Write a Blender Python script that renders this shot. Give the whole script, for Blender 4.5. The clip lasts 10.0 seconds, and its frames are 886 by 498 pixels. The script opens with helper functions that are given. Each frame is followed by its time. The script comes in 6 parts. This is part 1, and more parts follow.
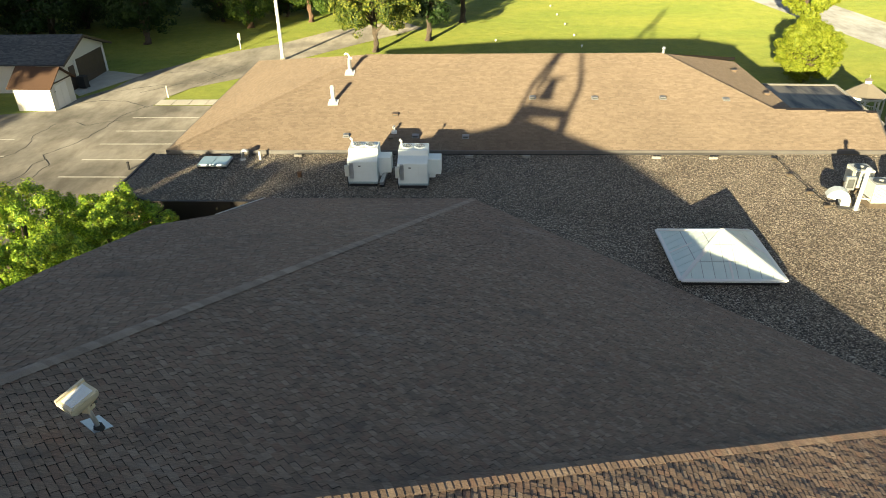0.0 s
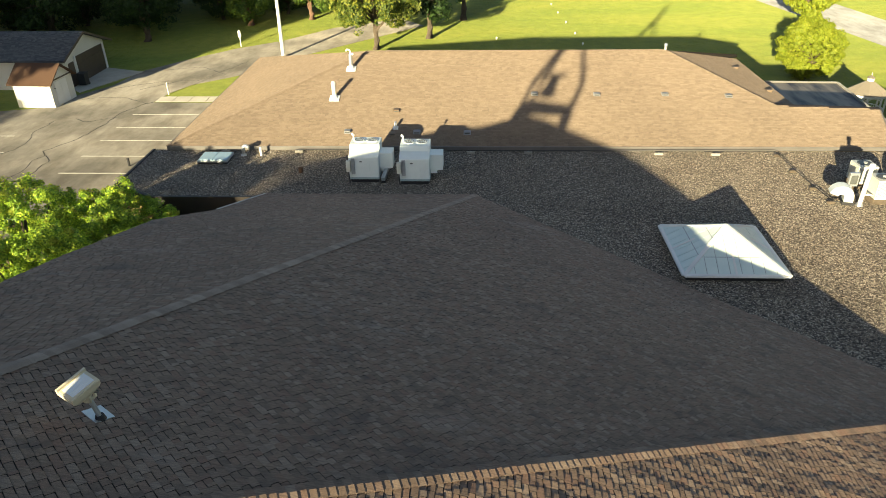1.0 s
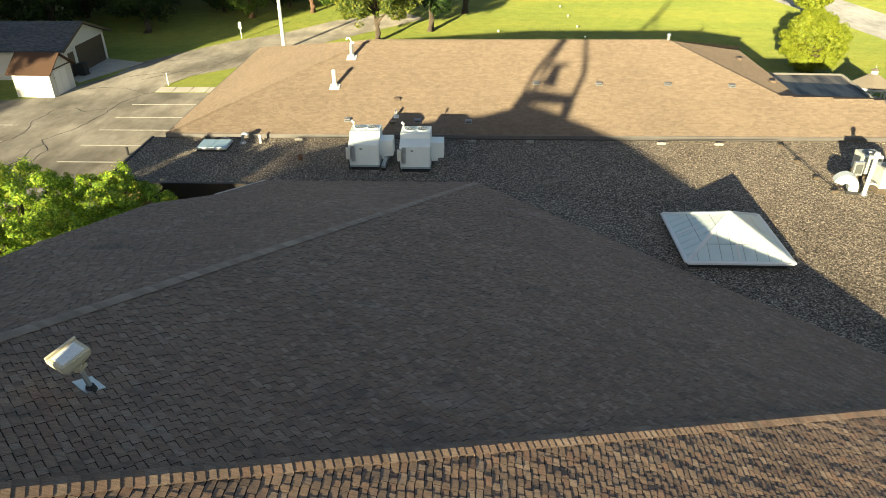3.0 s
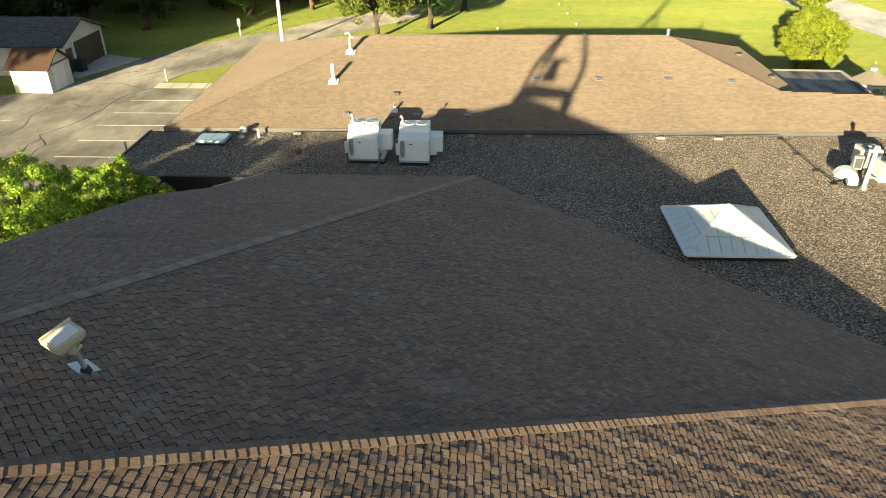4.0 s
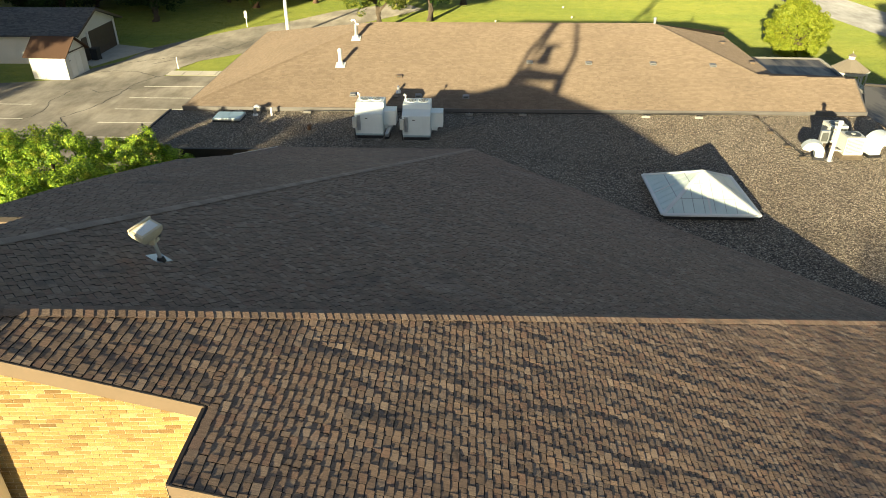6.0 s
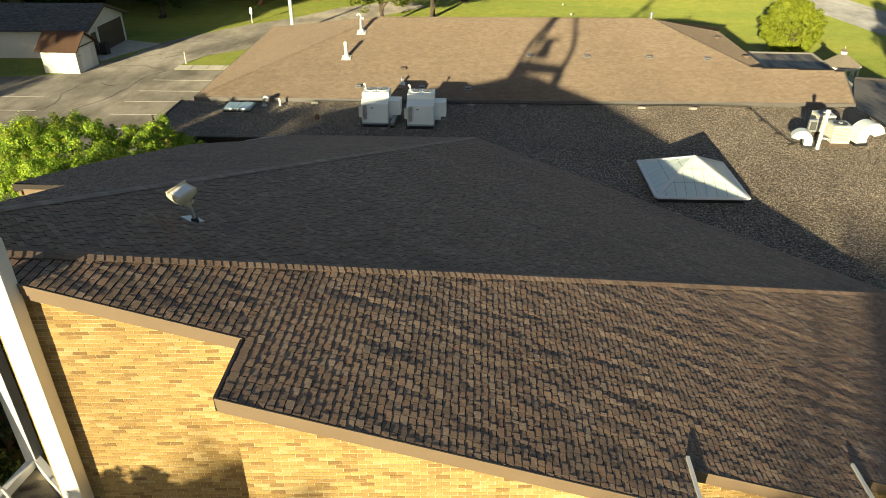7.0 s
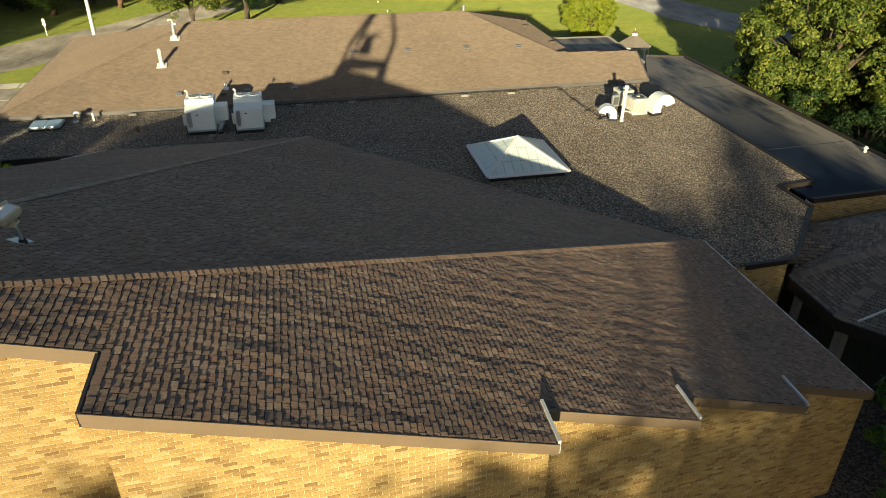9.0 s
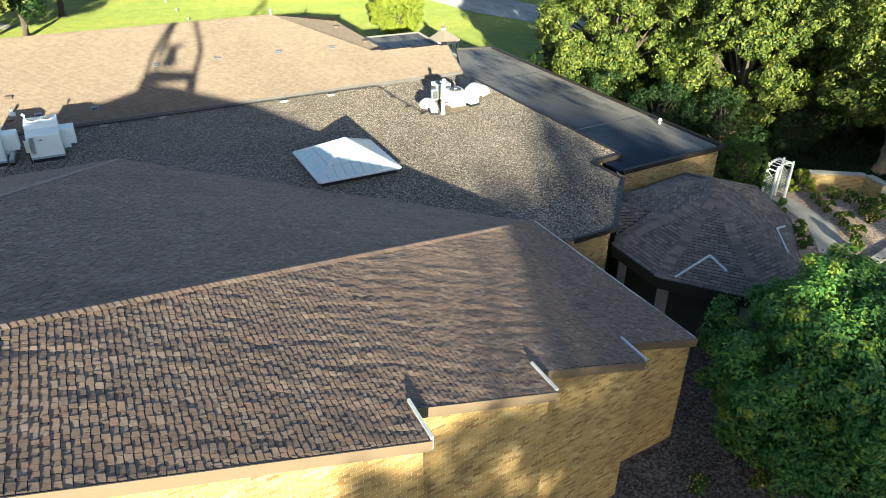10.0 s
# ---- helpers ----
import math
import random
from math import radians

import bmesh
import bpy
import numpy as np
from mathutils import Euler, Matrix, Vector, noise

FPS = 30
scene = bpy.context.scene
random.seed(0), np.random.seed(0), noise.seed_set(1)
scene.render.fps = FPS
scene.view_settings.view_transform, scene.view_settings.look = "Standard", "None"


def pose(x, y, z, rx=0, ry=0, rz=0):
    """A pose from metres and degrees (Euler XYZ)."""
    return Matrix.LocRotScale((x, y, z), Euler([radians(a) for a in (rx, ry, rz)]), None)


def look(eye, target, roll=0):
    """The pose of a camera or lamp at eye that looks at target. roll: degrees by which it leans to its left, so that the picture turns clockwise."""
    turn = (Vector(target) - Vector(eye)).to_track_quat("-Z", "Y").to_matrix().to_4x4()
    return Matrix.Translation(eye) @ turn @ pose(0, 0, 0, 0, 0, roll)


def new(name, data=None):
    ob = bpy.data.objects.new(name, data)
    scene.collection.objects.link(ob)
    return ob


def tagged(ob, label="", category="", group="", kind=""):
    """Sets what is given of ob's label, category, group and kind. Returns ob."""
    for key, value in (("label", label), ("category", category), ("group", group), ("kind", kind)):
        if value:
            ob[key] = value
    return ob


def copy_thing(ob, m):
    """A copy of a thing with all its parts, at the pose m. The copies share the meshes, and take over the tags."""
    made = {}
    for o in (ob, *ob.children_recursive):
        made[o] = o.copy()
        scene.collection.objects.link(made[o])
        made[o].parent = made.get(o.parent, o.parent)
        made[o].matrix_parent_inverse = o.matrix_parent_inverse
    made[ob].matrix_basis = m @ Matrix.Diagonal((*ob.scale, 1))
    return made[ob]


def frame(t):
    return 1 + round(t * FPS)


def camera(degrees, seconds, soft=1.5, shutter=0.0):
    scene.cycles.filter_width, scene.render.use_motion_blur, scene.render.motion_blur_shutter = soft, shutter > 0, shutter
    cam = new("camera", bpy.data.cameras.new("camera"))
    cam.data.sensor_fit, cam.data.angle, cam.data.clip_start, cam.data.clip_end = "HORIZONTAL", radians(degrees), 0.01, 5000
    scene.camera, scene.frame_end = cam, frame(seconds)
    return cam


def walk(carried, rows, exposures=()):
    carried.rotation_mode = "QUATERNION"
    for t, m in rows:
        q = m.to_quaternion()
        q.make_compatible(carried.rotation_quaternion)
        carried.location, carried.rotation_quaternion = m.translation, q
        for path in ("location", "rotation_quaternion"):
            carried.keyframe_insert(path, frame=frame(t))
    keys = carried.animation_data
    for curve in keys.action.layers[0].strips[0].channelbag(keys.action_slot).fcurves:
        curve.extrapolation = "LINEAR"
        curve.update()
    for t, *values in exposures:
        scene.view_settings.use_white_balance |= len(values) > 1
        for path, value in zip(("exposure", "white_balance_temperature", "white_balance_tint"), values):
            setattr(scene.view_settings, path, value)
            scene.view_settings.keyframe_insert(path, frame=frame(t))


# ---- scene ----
PATH = [
    (0, (-0.252, -1.148, 17.256), (-0.336, 0.592, 16.274), -1.0),
    (0.5, (-0.306, -1.17, 17.166), (-0.389, 0.57, 16.183), -0.9),
    (1, (-0.347, -1.127, 17.052), (-0.43, 0.613, 16.069), -0.9),
    (1.5, (-0.365, -1.142, 16.924), (-0.448, 0.596, 15.938), -0.8),
    (2, (-0.363, -1.132, 16.838), (-0.446, 0.606, 15.851), -0.8),
    (2.5, (-0.355, -1.106, 16.725), (-0.439, 0.631, 15.737), -0.7),
    (4, (-0.344, -1.161, 16.275), (-0.425, 0.576, 15.287), -0.5),
    (4.5, (-0.346, -1.608, 16.265), (-0.422, 0.13, 15.279), -0.4),
    (5, (-0.309, -2.52, 16.252), (-0.386, -0.784, 15.262), -0.3),
    (5.5, (-0.266, -3.381, 16.248), (-0.343, -1.645, 15.258), -0.3),
    (7, (-0.362, -5.664, 16.244), (-0.439, -3.928, 15.253), -0.2),
    (7.5, (-0.423, -6.344, 16.212), (-0.5, -4.61, 15.217), -0.1),
    (8, (-0.507, -6.56, 16.251), (-0.584, -4.825, 15.258), -0.1),
    (8.5, (-0.483, -6.531, 16.275), (-0.483, -4.795, 15.282), -0.1),
    (9, (-0.526, -6.335, 16.271), (-0.166, -4.637, 15.279), 0.2),
    (9.5, (-0.528, -6.23, 16.307), (0.209, -4.658, 15.314), 0.3),
    (10, (-0.652, -6.116, 16.256), (0.141, -4.57, 15.265), 0.4),
]
cam = camera(64.3, 10.0, soft=0.6)
walk(cam, [(t, look(eye, target, roll)) for t, eye, target, roll in PATH],
     exposures=[(0.0, 1.5, 6400, 10), (4.5, 1.48, 6400, 10), (5.5, 1.42, 6400, 10), (7.0, 0.94, 6400, 10), (8.5, 0.63, 6400, 10), (9.0, 0.7, 6300, 10), (9.5, 1.33, 5500, 10), (10.0, 1.8, 5300, 10)])

# ---- sky and sun ----
SUN_AZ, SUN_EL = radians(70), radians(10.8)
SUN_WAY = Vector((math.cos(SUN_AZ) * math.cos(SUN_EL), math.sin(SUN_AZ) * math.cos(SUN_EL), -math.sin(SUN_EL)))
world = bpy.data.worlds.new("sky_world")
scene.world = world
world.use_nodes = True
sky = world.node_tree.nodes.new("ShaderNodeTexSky")
sky.sky_type = "NISHITA"
sky.sun_disc = False
sky.sun_elevation = SUN_EL
sky.sun_rotation = radians(200)
world.node_tree.nodes["Background"].inputs["Strength"].default_value = 0.062
world.node_tree.links.new(sky.outputs["Color"], world.node_tree.nodes["Background"].inputs["Color"])
sun = new("sun", bpy.data.lights.new("sun", "SUN"))
sun.data.energy, sun.data.angle, sun.data.color = 5.0, radians(0.6), (1.0, 0.86, 0.53)
sun.matrix_world = look((0, 0, 60), Vector((0, 0, 60)) + SUN_WAY)


# ---- materials ----
def mat(name, rough=0.8, metal=0.0):
    m = bpy.data.materials.new(name)
    m.use_nodes = True
    b = m.node_tree.nodes["Principled BSDF"]
    b.inputs["Roughness"].default_value, b.inputs["Metallic"].default_value = rough, metal
    b.inputs["Diffuse Roughness"].default_value = 1.0 if rough > 0.6 else 0.0
    return m, m.node_tree.nodes, m.node_tree.links, b


def node(nodes, kind, **values):
    n = nodes.new(kind)
    for key, value in values.items():
        n.inputs[key.replace("_", " ")].default_value = value
    return n


def ramp(nodes, links, fac, stops):
    r = nodes.new("ShaderNodeValToRGB")
    e = r.color_ramp.elements
    while len(e) < len(stops):
        e.new(0.5)
    for k, (pos, col) in enumerate(stops):
        e[k].position, e[k].color = pos, (*col, 1)
    links.new(fac, r.inputs["Fac"])
    return r.outputs["Color"]


def mix(nodes, links, fac, a, b, kind="MIX"):
    m = nodes.new("ShaderNodeMix")
    m.data_type, m.blend_type = "RGBA", kind
    for sock, v in ((m.inputs[0], fac), (m.inputs[6], a), (m.inputs[7], b)):
        if isinstance(v, (int, float)):
            sock.default_value = v
        elif isinstance(v, tuple):
            sock.default_value = (*v, 1)
        else:
            links.new(v, sock)
    return m.outputs[2]


def noise_tex(nodes, links, scale, detail=4.0, rough=0.55, coord="Object", stretch=None):
    c = nodes.new("ShaderNodeTexCoord")
    n = node(nodes, "ShaderNodeTexNoise", Scale=scale, Detail=detail, Roughness=rough)
    src = c.outputs[coord]
    if stretch:
        mp = nodes.new("ShaderNodeMapping")
        mp.inputs["Scale"].default_value = stretch
        links.new(src, mp.inputs["Vector"])
        src = mp.outputs["Vector"]
    links.new(src, n.inputs["Vector"])
    return n.outputs["Fac"]


def world_noise(nodes, links, scale, detail=4.0, rough=0.55, stretch=None):
    g = nodes.new("ShaderNodeNewGeometry")
    n = node(nodes, "ShaderNodeTexNoise", Scale=scale, Detail=detail, Roughness=rough)
    src = g.outputs["Position"]
    if stretch:
        mp = nodes.new("ShaderNodeMapping")
        mp.inputs["Scale"].default_value = stretch
        links.new(src, mp.inputs["Vector"])
        src = mp.outputs["Vector"]
    links.new(src, n.inputs["Vector"])
    return n.outputs["Fac"]


def bump(nodes, links, b, height, strength, distance):
    k = node(nodes, "ShaderNodeBump", Strength=strength, Distance=distance)
    links.new(height, k.inputs["Height"])
    links.new(k.outputs["Normal"], b.inputs["Normal"])


def island_random(nodes, links):
    g, o = nodes.new("ShaderNodeNewGeometry"), nodes.new("ShaderNodeObjectInfo")
    a = nodes.new("ShaderNodeMath")
    a.operation = "ADD"
    links.new(g.outputs["Random Per Island"], a.inputs[0])
    links.new(o.outputs["Random"], a.inputs[1])
    w = nodes.new("ShaderNodeMath")
    w.operation = "FRACT"
    links.new(a.outputs[0], w.inputs[0])
    return w.outputs[0]


def plain(name, col, rough=0.6, metal=0.0, vary=0.12, scale=3.0, bumpy=0.0):
    """Paint, metal and the like, with a faint two-scale unevenness."""
    m, n, l, b = mat(name, rough, metal)
    f1, f2 = world_noise(n, l, scale), world_noise(n, l, scale * 14, 3)
    lo, hi = tuple(c * (1 - vary) for c in col), tuple(min(1, c * (1 + vary)) for c in col)
    c1 = ramp(n, l, f1, [(0.3, lo), (0.7, hi)])
    l.new(mix(n, l, 0.25, c1, ramp(n, l, f2, [(0.3, lo), (0.7, hi)])), b.inputs["Base Color"])
    if bumpy:
        bump(n, l, b, f2, bumpy, 0.01)
    return m


def pieces(name, stops, rough, stain, stain_col, stain_scale, grain=60, bumpy=0.4, depth=0.004, stretch=None, low=0.55, high=0.68, streak=0.0):
    """Shingles, bricks: a colour for each piece, worn patches over many, and grain; streak adds painted ripple shading
    and pale patches.
    """
    m, n, l, b = mat(name, rough)
    base = ramp(n, l, island_random(n, l), stops)
    g = world_noise(n, l, grain, 3, 0.7)
    base = mix(n, l, 0.7, base, ramp(n, l, g, [(0.3, (0.35, 0.35, 0.35)), (0.7, (1.0, 1.0, 1.0))]), "MULTIPLY")
    if streak:
        # dark and light lines along x, painted in as grazing light on ripples
        lines = world_noise(n, l, 1.0, 3, 0.6, (5, 46, 5))
        base = mix(n, l, streak, base, ramp(n, l, lines, [(0.36, (0.38, 0.36, 0.38)), (0.5, (0.9, 0.88, 0.86)), (0.66, (1.25, 1.2, 1.12))]), "MULTIPLY")
    s = world_noise(n, l, stain_scale, 6, 0.65, stretch)
    mask = ramp(n, l, s, [(low, (0, 0, 0)), (high, (stain, stain, stain))])
    big = world_noise(n, l, 0.25, 3)
    base = mix(n, l, 0.5, base, ramp(n, l, big, [(0.3, (0.72, 0.72, 0.74)), (0.7, (1.0, 1.0, 1.0))]), "MULTIPLY")
    base = mix(n, l, mask, base, stain_col)
    if streak:
        pale = world_noise(n, l, 0.55, 6, 0.7, (0.35, 1.0, 1))
        base = mix(n, l, ramp(n, l, pale, [(0.6, (0, 0, 0)), (0.72, (0.4, 0.4, 0.4))]), base, (0.40, 0.34, 0.29))
    b.inputs["Specular IOR Level"].default_value = 0.22
    l.new(base, b.inputs["Base Color"])
    bump(n, l, b, g, bumpy, depth)
    return m


SHINGLE = pieces("weathered_asphalt_shingle", [(0.0, (0.29, 0.21, 0.158)), (0.25, (0.355, 0.252, 0.186)), (0.5, (0.40, 0.287, 0.208)), (0.7, (0.36, 0.23, 0.168)), (0.85, (0.40, 0.30, 0.228)), (1.0, (0.47, 0.352, 0.265))],
                 0.72, 0.5, (0.10, 0.085, 0.078), 1.2, 90, 0.35, 0.003, streak=0.45)
SHINGLE_TAN = pieces("tan_asphalt_shingle", [(0.0, (0.245, 0.187, 0.136)), (0.5, (0.28, 0.214, 0.156)), (1.0, (0.315, 0.243, 0.18))], 0.95, 0.25, (0.2, 0.15, 0.11), 0.5, 40, 0.4, 0.004)
SHINGLE_GREY = pieces("grey_asphalt_shingle", [(0.0, (0.09, 0.10, 0.115)), (0.5, (0.13, 0.14, 0.155)), (1.0, (0.18, 0.185, 0.195))], 0.95, 0.3, (0.07, 0.07, 0.075), 0.6, 40)
SHINGLE_RUST = pieces("rust_brown_shingle", [(0.0, (0.085, 0.05, 0.034)), (1.0, (0.15, 0.088, 0.058))], 0.95, 0.3, (0.06, 0.04, 0.03), 0.8, 40)
SHINGLE_ENTRY = pieces("brown_grey_shingle", [(0.0, (0.224, 0.179, 0.146)), (0.5, (0.310, 0.253, 0.205)), (1.0, (0.396, 0.321, 0.259))], 0.95, 0.35, (0.12, 0.105, 0.10), 0.8, 60)
SHINGLE_PALE = pieces("pale_grey_shingle", [(0.0, (0.205, 0.177, 0.140)), (1.0, (0.279, 0.243, 0.193))], 0.95, 0.3, (0.2, 0.18, 0.15), 0.9, 50)
SHINGLE_CAP = pieces("pale_worn_cap_shingle", [(0.0, (0.36, 0.28, 0.22)), (0.5, (0.44, 0.34, 0.27)), (1.0, (0.54, 0.43, 0.34))], 0.8, 0.4, (0.22, 0.18, 0.16), 1.5, 90, 0.35, 0.003)
CUT_EDGE = plain("black_asphalt_cut_edge", (0.018, 0.016, 0.016), 0.9, vary=0.3, scale=8)
BRICK = pieces("buff_face_brick", [(0.0, (0.36, 0.225, 0.085)), (0.12, (0.49, 0.315, 0.115)), (0.4, (0.60, 0.405, 0.148)), (0.85, (0.68, 0.475, 0.172)), (1.0, (0.74, 0.57, 0.27))],
               0.85, 0.25, (0.3, 0.2, 0.09), 0.7, 70, 0.35, 0.003, stretch=(1, 1, 0.35))
MORTAR = plain("mortar", (0.68, 0.56, 0.38), 0.95, vary=0.15, scale=4, bumpy=0.3)
FASCIA = plain("brown_painted_fascia", (0.205, 0.148, 0.095), 0.5, vary=0.1, scale=1.2)
FLASHING = plain("grey_metal_flashing", (0.13, 0.12, 0.11), 0.5, vary=0.2, scale=1.5)
FASCIA_DARK = plain("dark_bronze_fascia", (0.03, 0.023, 0.019), 0.5, vary=0.15, scale=1.2)
WHITE = plain("white_paint", (0.78, 0.77, 0.74), 0.45, vary=0.05, scale=1.5)
WHITE_METAL = plain("white_metal_trim", (0.62, 0.62, 0.60), 0.35, vary=0.06, scale=2)
LINE_PAINT = plain("worn_line_paint", (0.50, 0.48, 0.43), 0.8, vary=0.3, scale=1.5)
GALV = plain("galvanised_steel", (0.55, 0.57, 0.58), 0.4, 0.7, 0.12, 5)
BLACK = plain("black_rubber", (0.02, 0.02, 0.022), 0.6, vary=0.3, scale=3)
UNIT = plain("pale_grey_green_enamel", (0.84, 0.88, 0.84), 0.45, vary=0.05, scale=1.5)
UNIT_TAN = plain("cream_enamel", (0.70, 0.68, 0.59), 0.45, vary=0.06, scale=1.5)
DARK_METAL = plain("dark_grille", (0.09, 0.095, 0.09), 0.5, vary=0.2, scale=6)
CONCRETE = plain("concrete", (0.38, 0.355, 0.305), 0.9, vary=0.15, scale=0.8, bumpy=0.2)
WOOD = plain("bark", (0.11, 0.085, 0.06), 0.95, vary=0.35, scale=5, bumpy=0.6)


def ground_material():
    m, n, l, b = mat("mown_grass", 0.95)
    f1, f2, f3 = world_noise(n, l, 0.1, 5, 0.6, (0.5, 1.4, 1)), world_noise(n, l, 0.9, 6, 0.7), world_noise(n, l, 22, 3, 0.7)
    c = ramp(n, l, f2, [(0.3, (0.20, 0.232, 0.040)), (0.7, (0.30, 0.31, 0.060))])
    c = mix(n, l, 0.5, c, ramp(n, l, f3, [(0.3, (0.35, 0.4, 0.3)), (0.7, (1, 1, 1))]), "MULTIPLY")
    c = mix(n, l, 0.55, c, ramp(n, l, f1, [(0.40, (0.60, 0.77, 0.62)), (0.60, (1.04, 1.0, 0.92))]), "MULTIPLY")
    l.new(c, b.inputs["Base Color"])
    bump(n, l, b, f3, 0.5, 0.03)
    return m


def asphalt_material(name, lo, hi):
    m, n, l, b = mat(name, 0.92)
    f1, f2, f3 = world_noise(n, l, 0.15, 5, 0.6), world_noise(n, l, 0.8, 5, 0.65, (1, 0.35, 1)), world_noise(n, l, 30, 3)
    c = ramp(n, l, f1, [(0.38, lo), (0.62, hi)])
    c = mix(n, l, 0.8, c, ramp(n, l, f2, [(0.35, (0.55, 0.53, 0.5)), (0.62, (1, 1, 1))]), "MULTIPLY")
    l.new(mix(n, l, 0.3, c, ramp(n, l, f3, [(0.3, (0.5, 0.5, 0.5)), (0.7, (1, 1, 1))]), "MULTIPLY"), b.inputs["Base Color"])
    bump(n, l, b, f3, 0.3, 0.01)
    return m


def gravel_material(name, stops, scale):
    m, n, l, b = mat(name, 0.95)
    g = n.new("ShaderNodeNewGeometry")
    v = node(n, "ShaderNodeTexVoronoi", Scale=scale)
    l.new(g.outputs["Position"], v.inputs["Vector"])
    sep = n.new("ShaderNodeSeparateColor")
    l.new(v.outputs["Color"], sep.inputs["Color"])
    c = ramp(n, l, sep.outputs[0], stops)
    big = world_noise(n, l, 0.35, 4)
    c = mix(n, l, 0.6, c, ramp(n, l, big, [(0.3, (0.6, 0.6, 0.6)), (0.7, (1, 1, 1))]), "MULTIPLY")
    l.new(c, b.inputs["Base Color"])
    k = node(n, "ShaderNodeBump", Strength=0.9, Distance=0.03)
    k.invert = True
    l.new(v.outputs["Distance"], k.inputs["Height"])
    l.new(k.outputs["Normal"], b.inputs["Normal"])
    return m


def stone_material(name, stops):
    m, n, l, b = mat(name, 0.9)
    c = ramp(n, l, island_random(n, l), stops)
    dirt = world_noise(n, l, 0.45, 5, 0.65)
    l.new(mix(n, l, 0.75, c, ramp(n, l, dirt, [(0.36, (0.55, 0.46, 0.36)), (0.52, (0.95, 0.92, 0.88)), (0.68, (1.15, 1.15, 1.15))]), "MULTIPLY"), b.inputs["Base Color"])
    return m


def leaf_material(name, stops, shine=0.55):
    m, n, l, b = mat(name, shine)
    c = ramp(n, l, island_random(n, l), stops)
    big = world_noise(n, l, 0.9, 3)
    c = mix(n, l, 0.6, c, ramp(n, l, big, [(0.35, (0.6, 0.68, 0.6)), (0.65, (1, 1, 1))]), "MULTIPLY")
    l.new(c, b.inputs["Base Color"])
    t = n.new("ShaderNodeBsdfTranslucent")
    l.new(c, t.inputs["Color"])
    ms = n.new("ShaderNodeMixShader")
    ms.inputs[0].default_value = 0.3
    l.new(b.outputs[0], ms.inputs[1])
    l.new(t.outputs[0], ms.inputs[2])
    l.new(ms.outputs[0], n["Material Output"].inputs["Surface"])
    return m


GRASS = ground_material()
ASPHALT = asphalt_material("worn_asphalt", (0.17, 0.157, 0.135), (0.34, 0.31, 0.262))
ROAD = asphalt_material("grey_road_asphalt", (0.25, 0.25, 0.255), (0.33, 0.33, 0.33))
GRAVEL = gravel_material("roof_gravel", [(0.0, (0.026, 0.023, 0.020)), (0.45, (0.136, 0.113, 0.090)), (0.8, (0.313, 0.261, 0.204)), (1.0, (0.612, 0.543, 0.438))], 22)
PEBBLE = stone_material("roof_pebble", [(0.0, (0.036, 0.03, 0.024)), (0.5, (0.155, 0.122, 0.088)), (0.84, (0.44, 0.355, 0.26)), (1.0, (0.84, 0.78, 0.68))])
MULCH = gravel_material("bed_gravel", [(0.0, (0.224, 0.154, 0.112)), (0.5, (0.420, 0.308, 0.231)), (1.0, (0.616, 0.490, 0.378))], 14)
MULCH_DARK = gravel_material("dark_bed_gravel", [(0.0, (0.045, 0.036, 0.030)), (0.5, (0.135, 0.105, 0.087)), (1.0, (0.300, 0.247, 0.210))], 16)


def membrane_material():
    """Black rubber, with dry dust that the water has left in drifts along the east kerb."""
    m, n, l, b = mat("black_roof_membrane", 0.6)
    b.inputs["Specular IOR Level"].default_value = 0.2
    g, sep = n.new("ShaderNodeNewGeometry"), n.new("ShaderNodeSeparateXYZ")
    l.new(g.outputs["Position"], sep.inputs[0])
    near = node(n, "ShaderNodeMapRange", From_Min=22.9, From_Max=25.2)
    l.new(sep.outputs["X"], near.inputs["Value"])
    drift, fine = world_noise(n, l, 0.9, 5, 0.65, (1.0, 0.22, 1)), world_noise(n, l, 14, 3)
    s = n.new("ShaderNodeMath")
    s.operation = "MULTIPLY"
    l.new(ramp(n, l, drift, [(0.32, (0, 0, 0)), (0.55, (1, 1, 1))]), s.inputs[0])
    far = node(n, "ShaderNodeMapRange", From_Min=21.5, From_Max=33.0, To_Max=0.8)
    l.new(sep.outputs["Y"], far.inputs["Value"])
    either = n.new("ShaderNodeMath")
    either.operation = "MAXIMUM"
    l.new(near.outputs[0], either.inputs[0])
    l.new(far.outputs[0], either.inputs[1])
    l.new(either.outputs[0], s.inputs[1])
    c = ramp(n, l, world_noise(n, l, 0.5, 5), [(0.35, (0.009, 0.017, 0.038)), (0.7, (0.022, 0.034, 0.066))])
    c = mix(n, l, 0.3, c, ramp(n, l, fine, [(0.35, (0.6, 0.6, 0.6)), (0.65, (1, 1, 1))]), "MULTIPLY")
    l.new(mix(n, l, s.outputs[0], c, (0.31, 0.275, 0.225)), b.inputs["Base Color"])
    return m


MEMBRANE = membrane_material()
LEAF_MAPLE = leaf_material("maple_leaf", [(0.0, (0.05, 0.10, 0.012)), (0.5, (0.09, 0.165, 0.017)), (0.85, (0.15, 0.23, 0.022)), (1.0, (0.22, 0.28, 0.03))])
LEAF_OAK = leaf_material("oak_leaf", [(0.0, (0.048, 0.087, 0.011)), (0.4, (0.108, 0.155, 0.019)), (0.8, (0.228, 0.262, 0.030)), (1.0, (0.360, 0.349, 0.050))])
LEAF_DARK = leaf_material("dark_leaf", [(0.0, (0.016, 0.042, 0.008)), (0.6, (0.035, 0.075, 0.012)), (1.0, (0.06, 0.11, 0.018))])
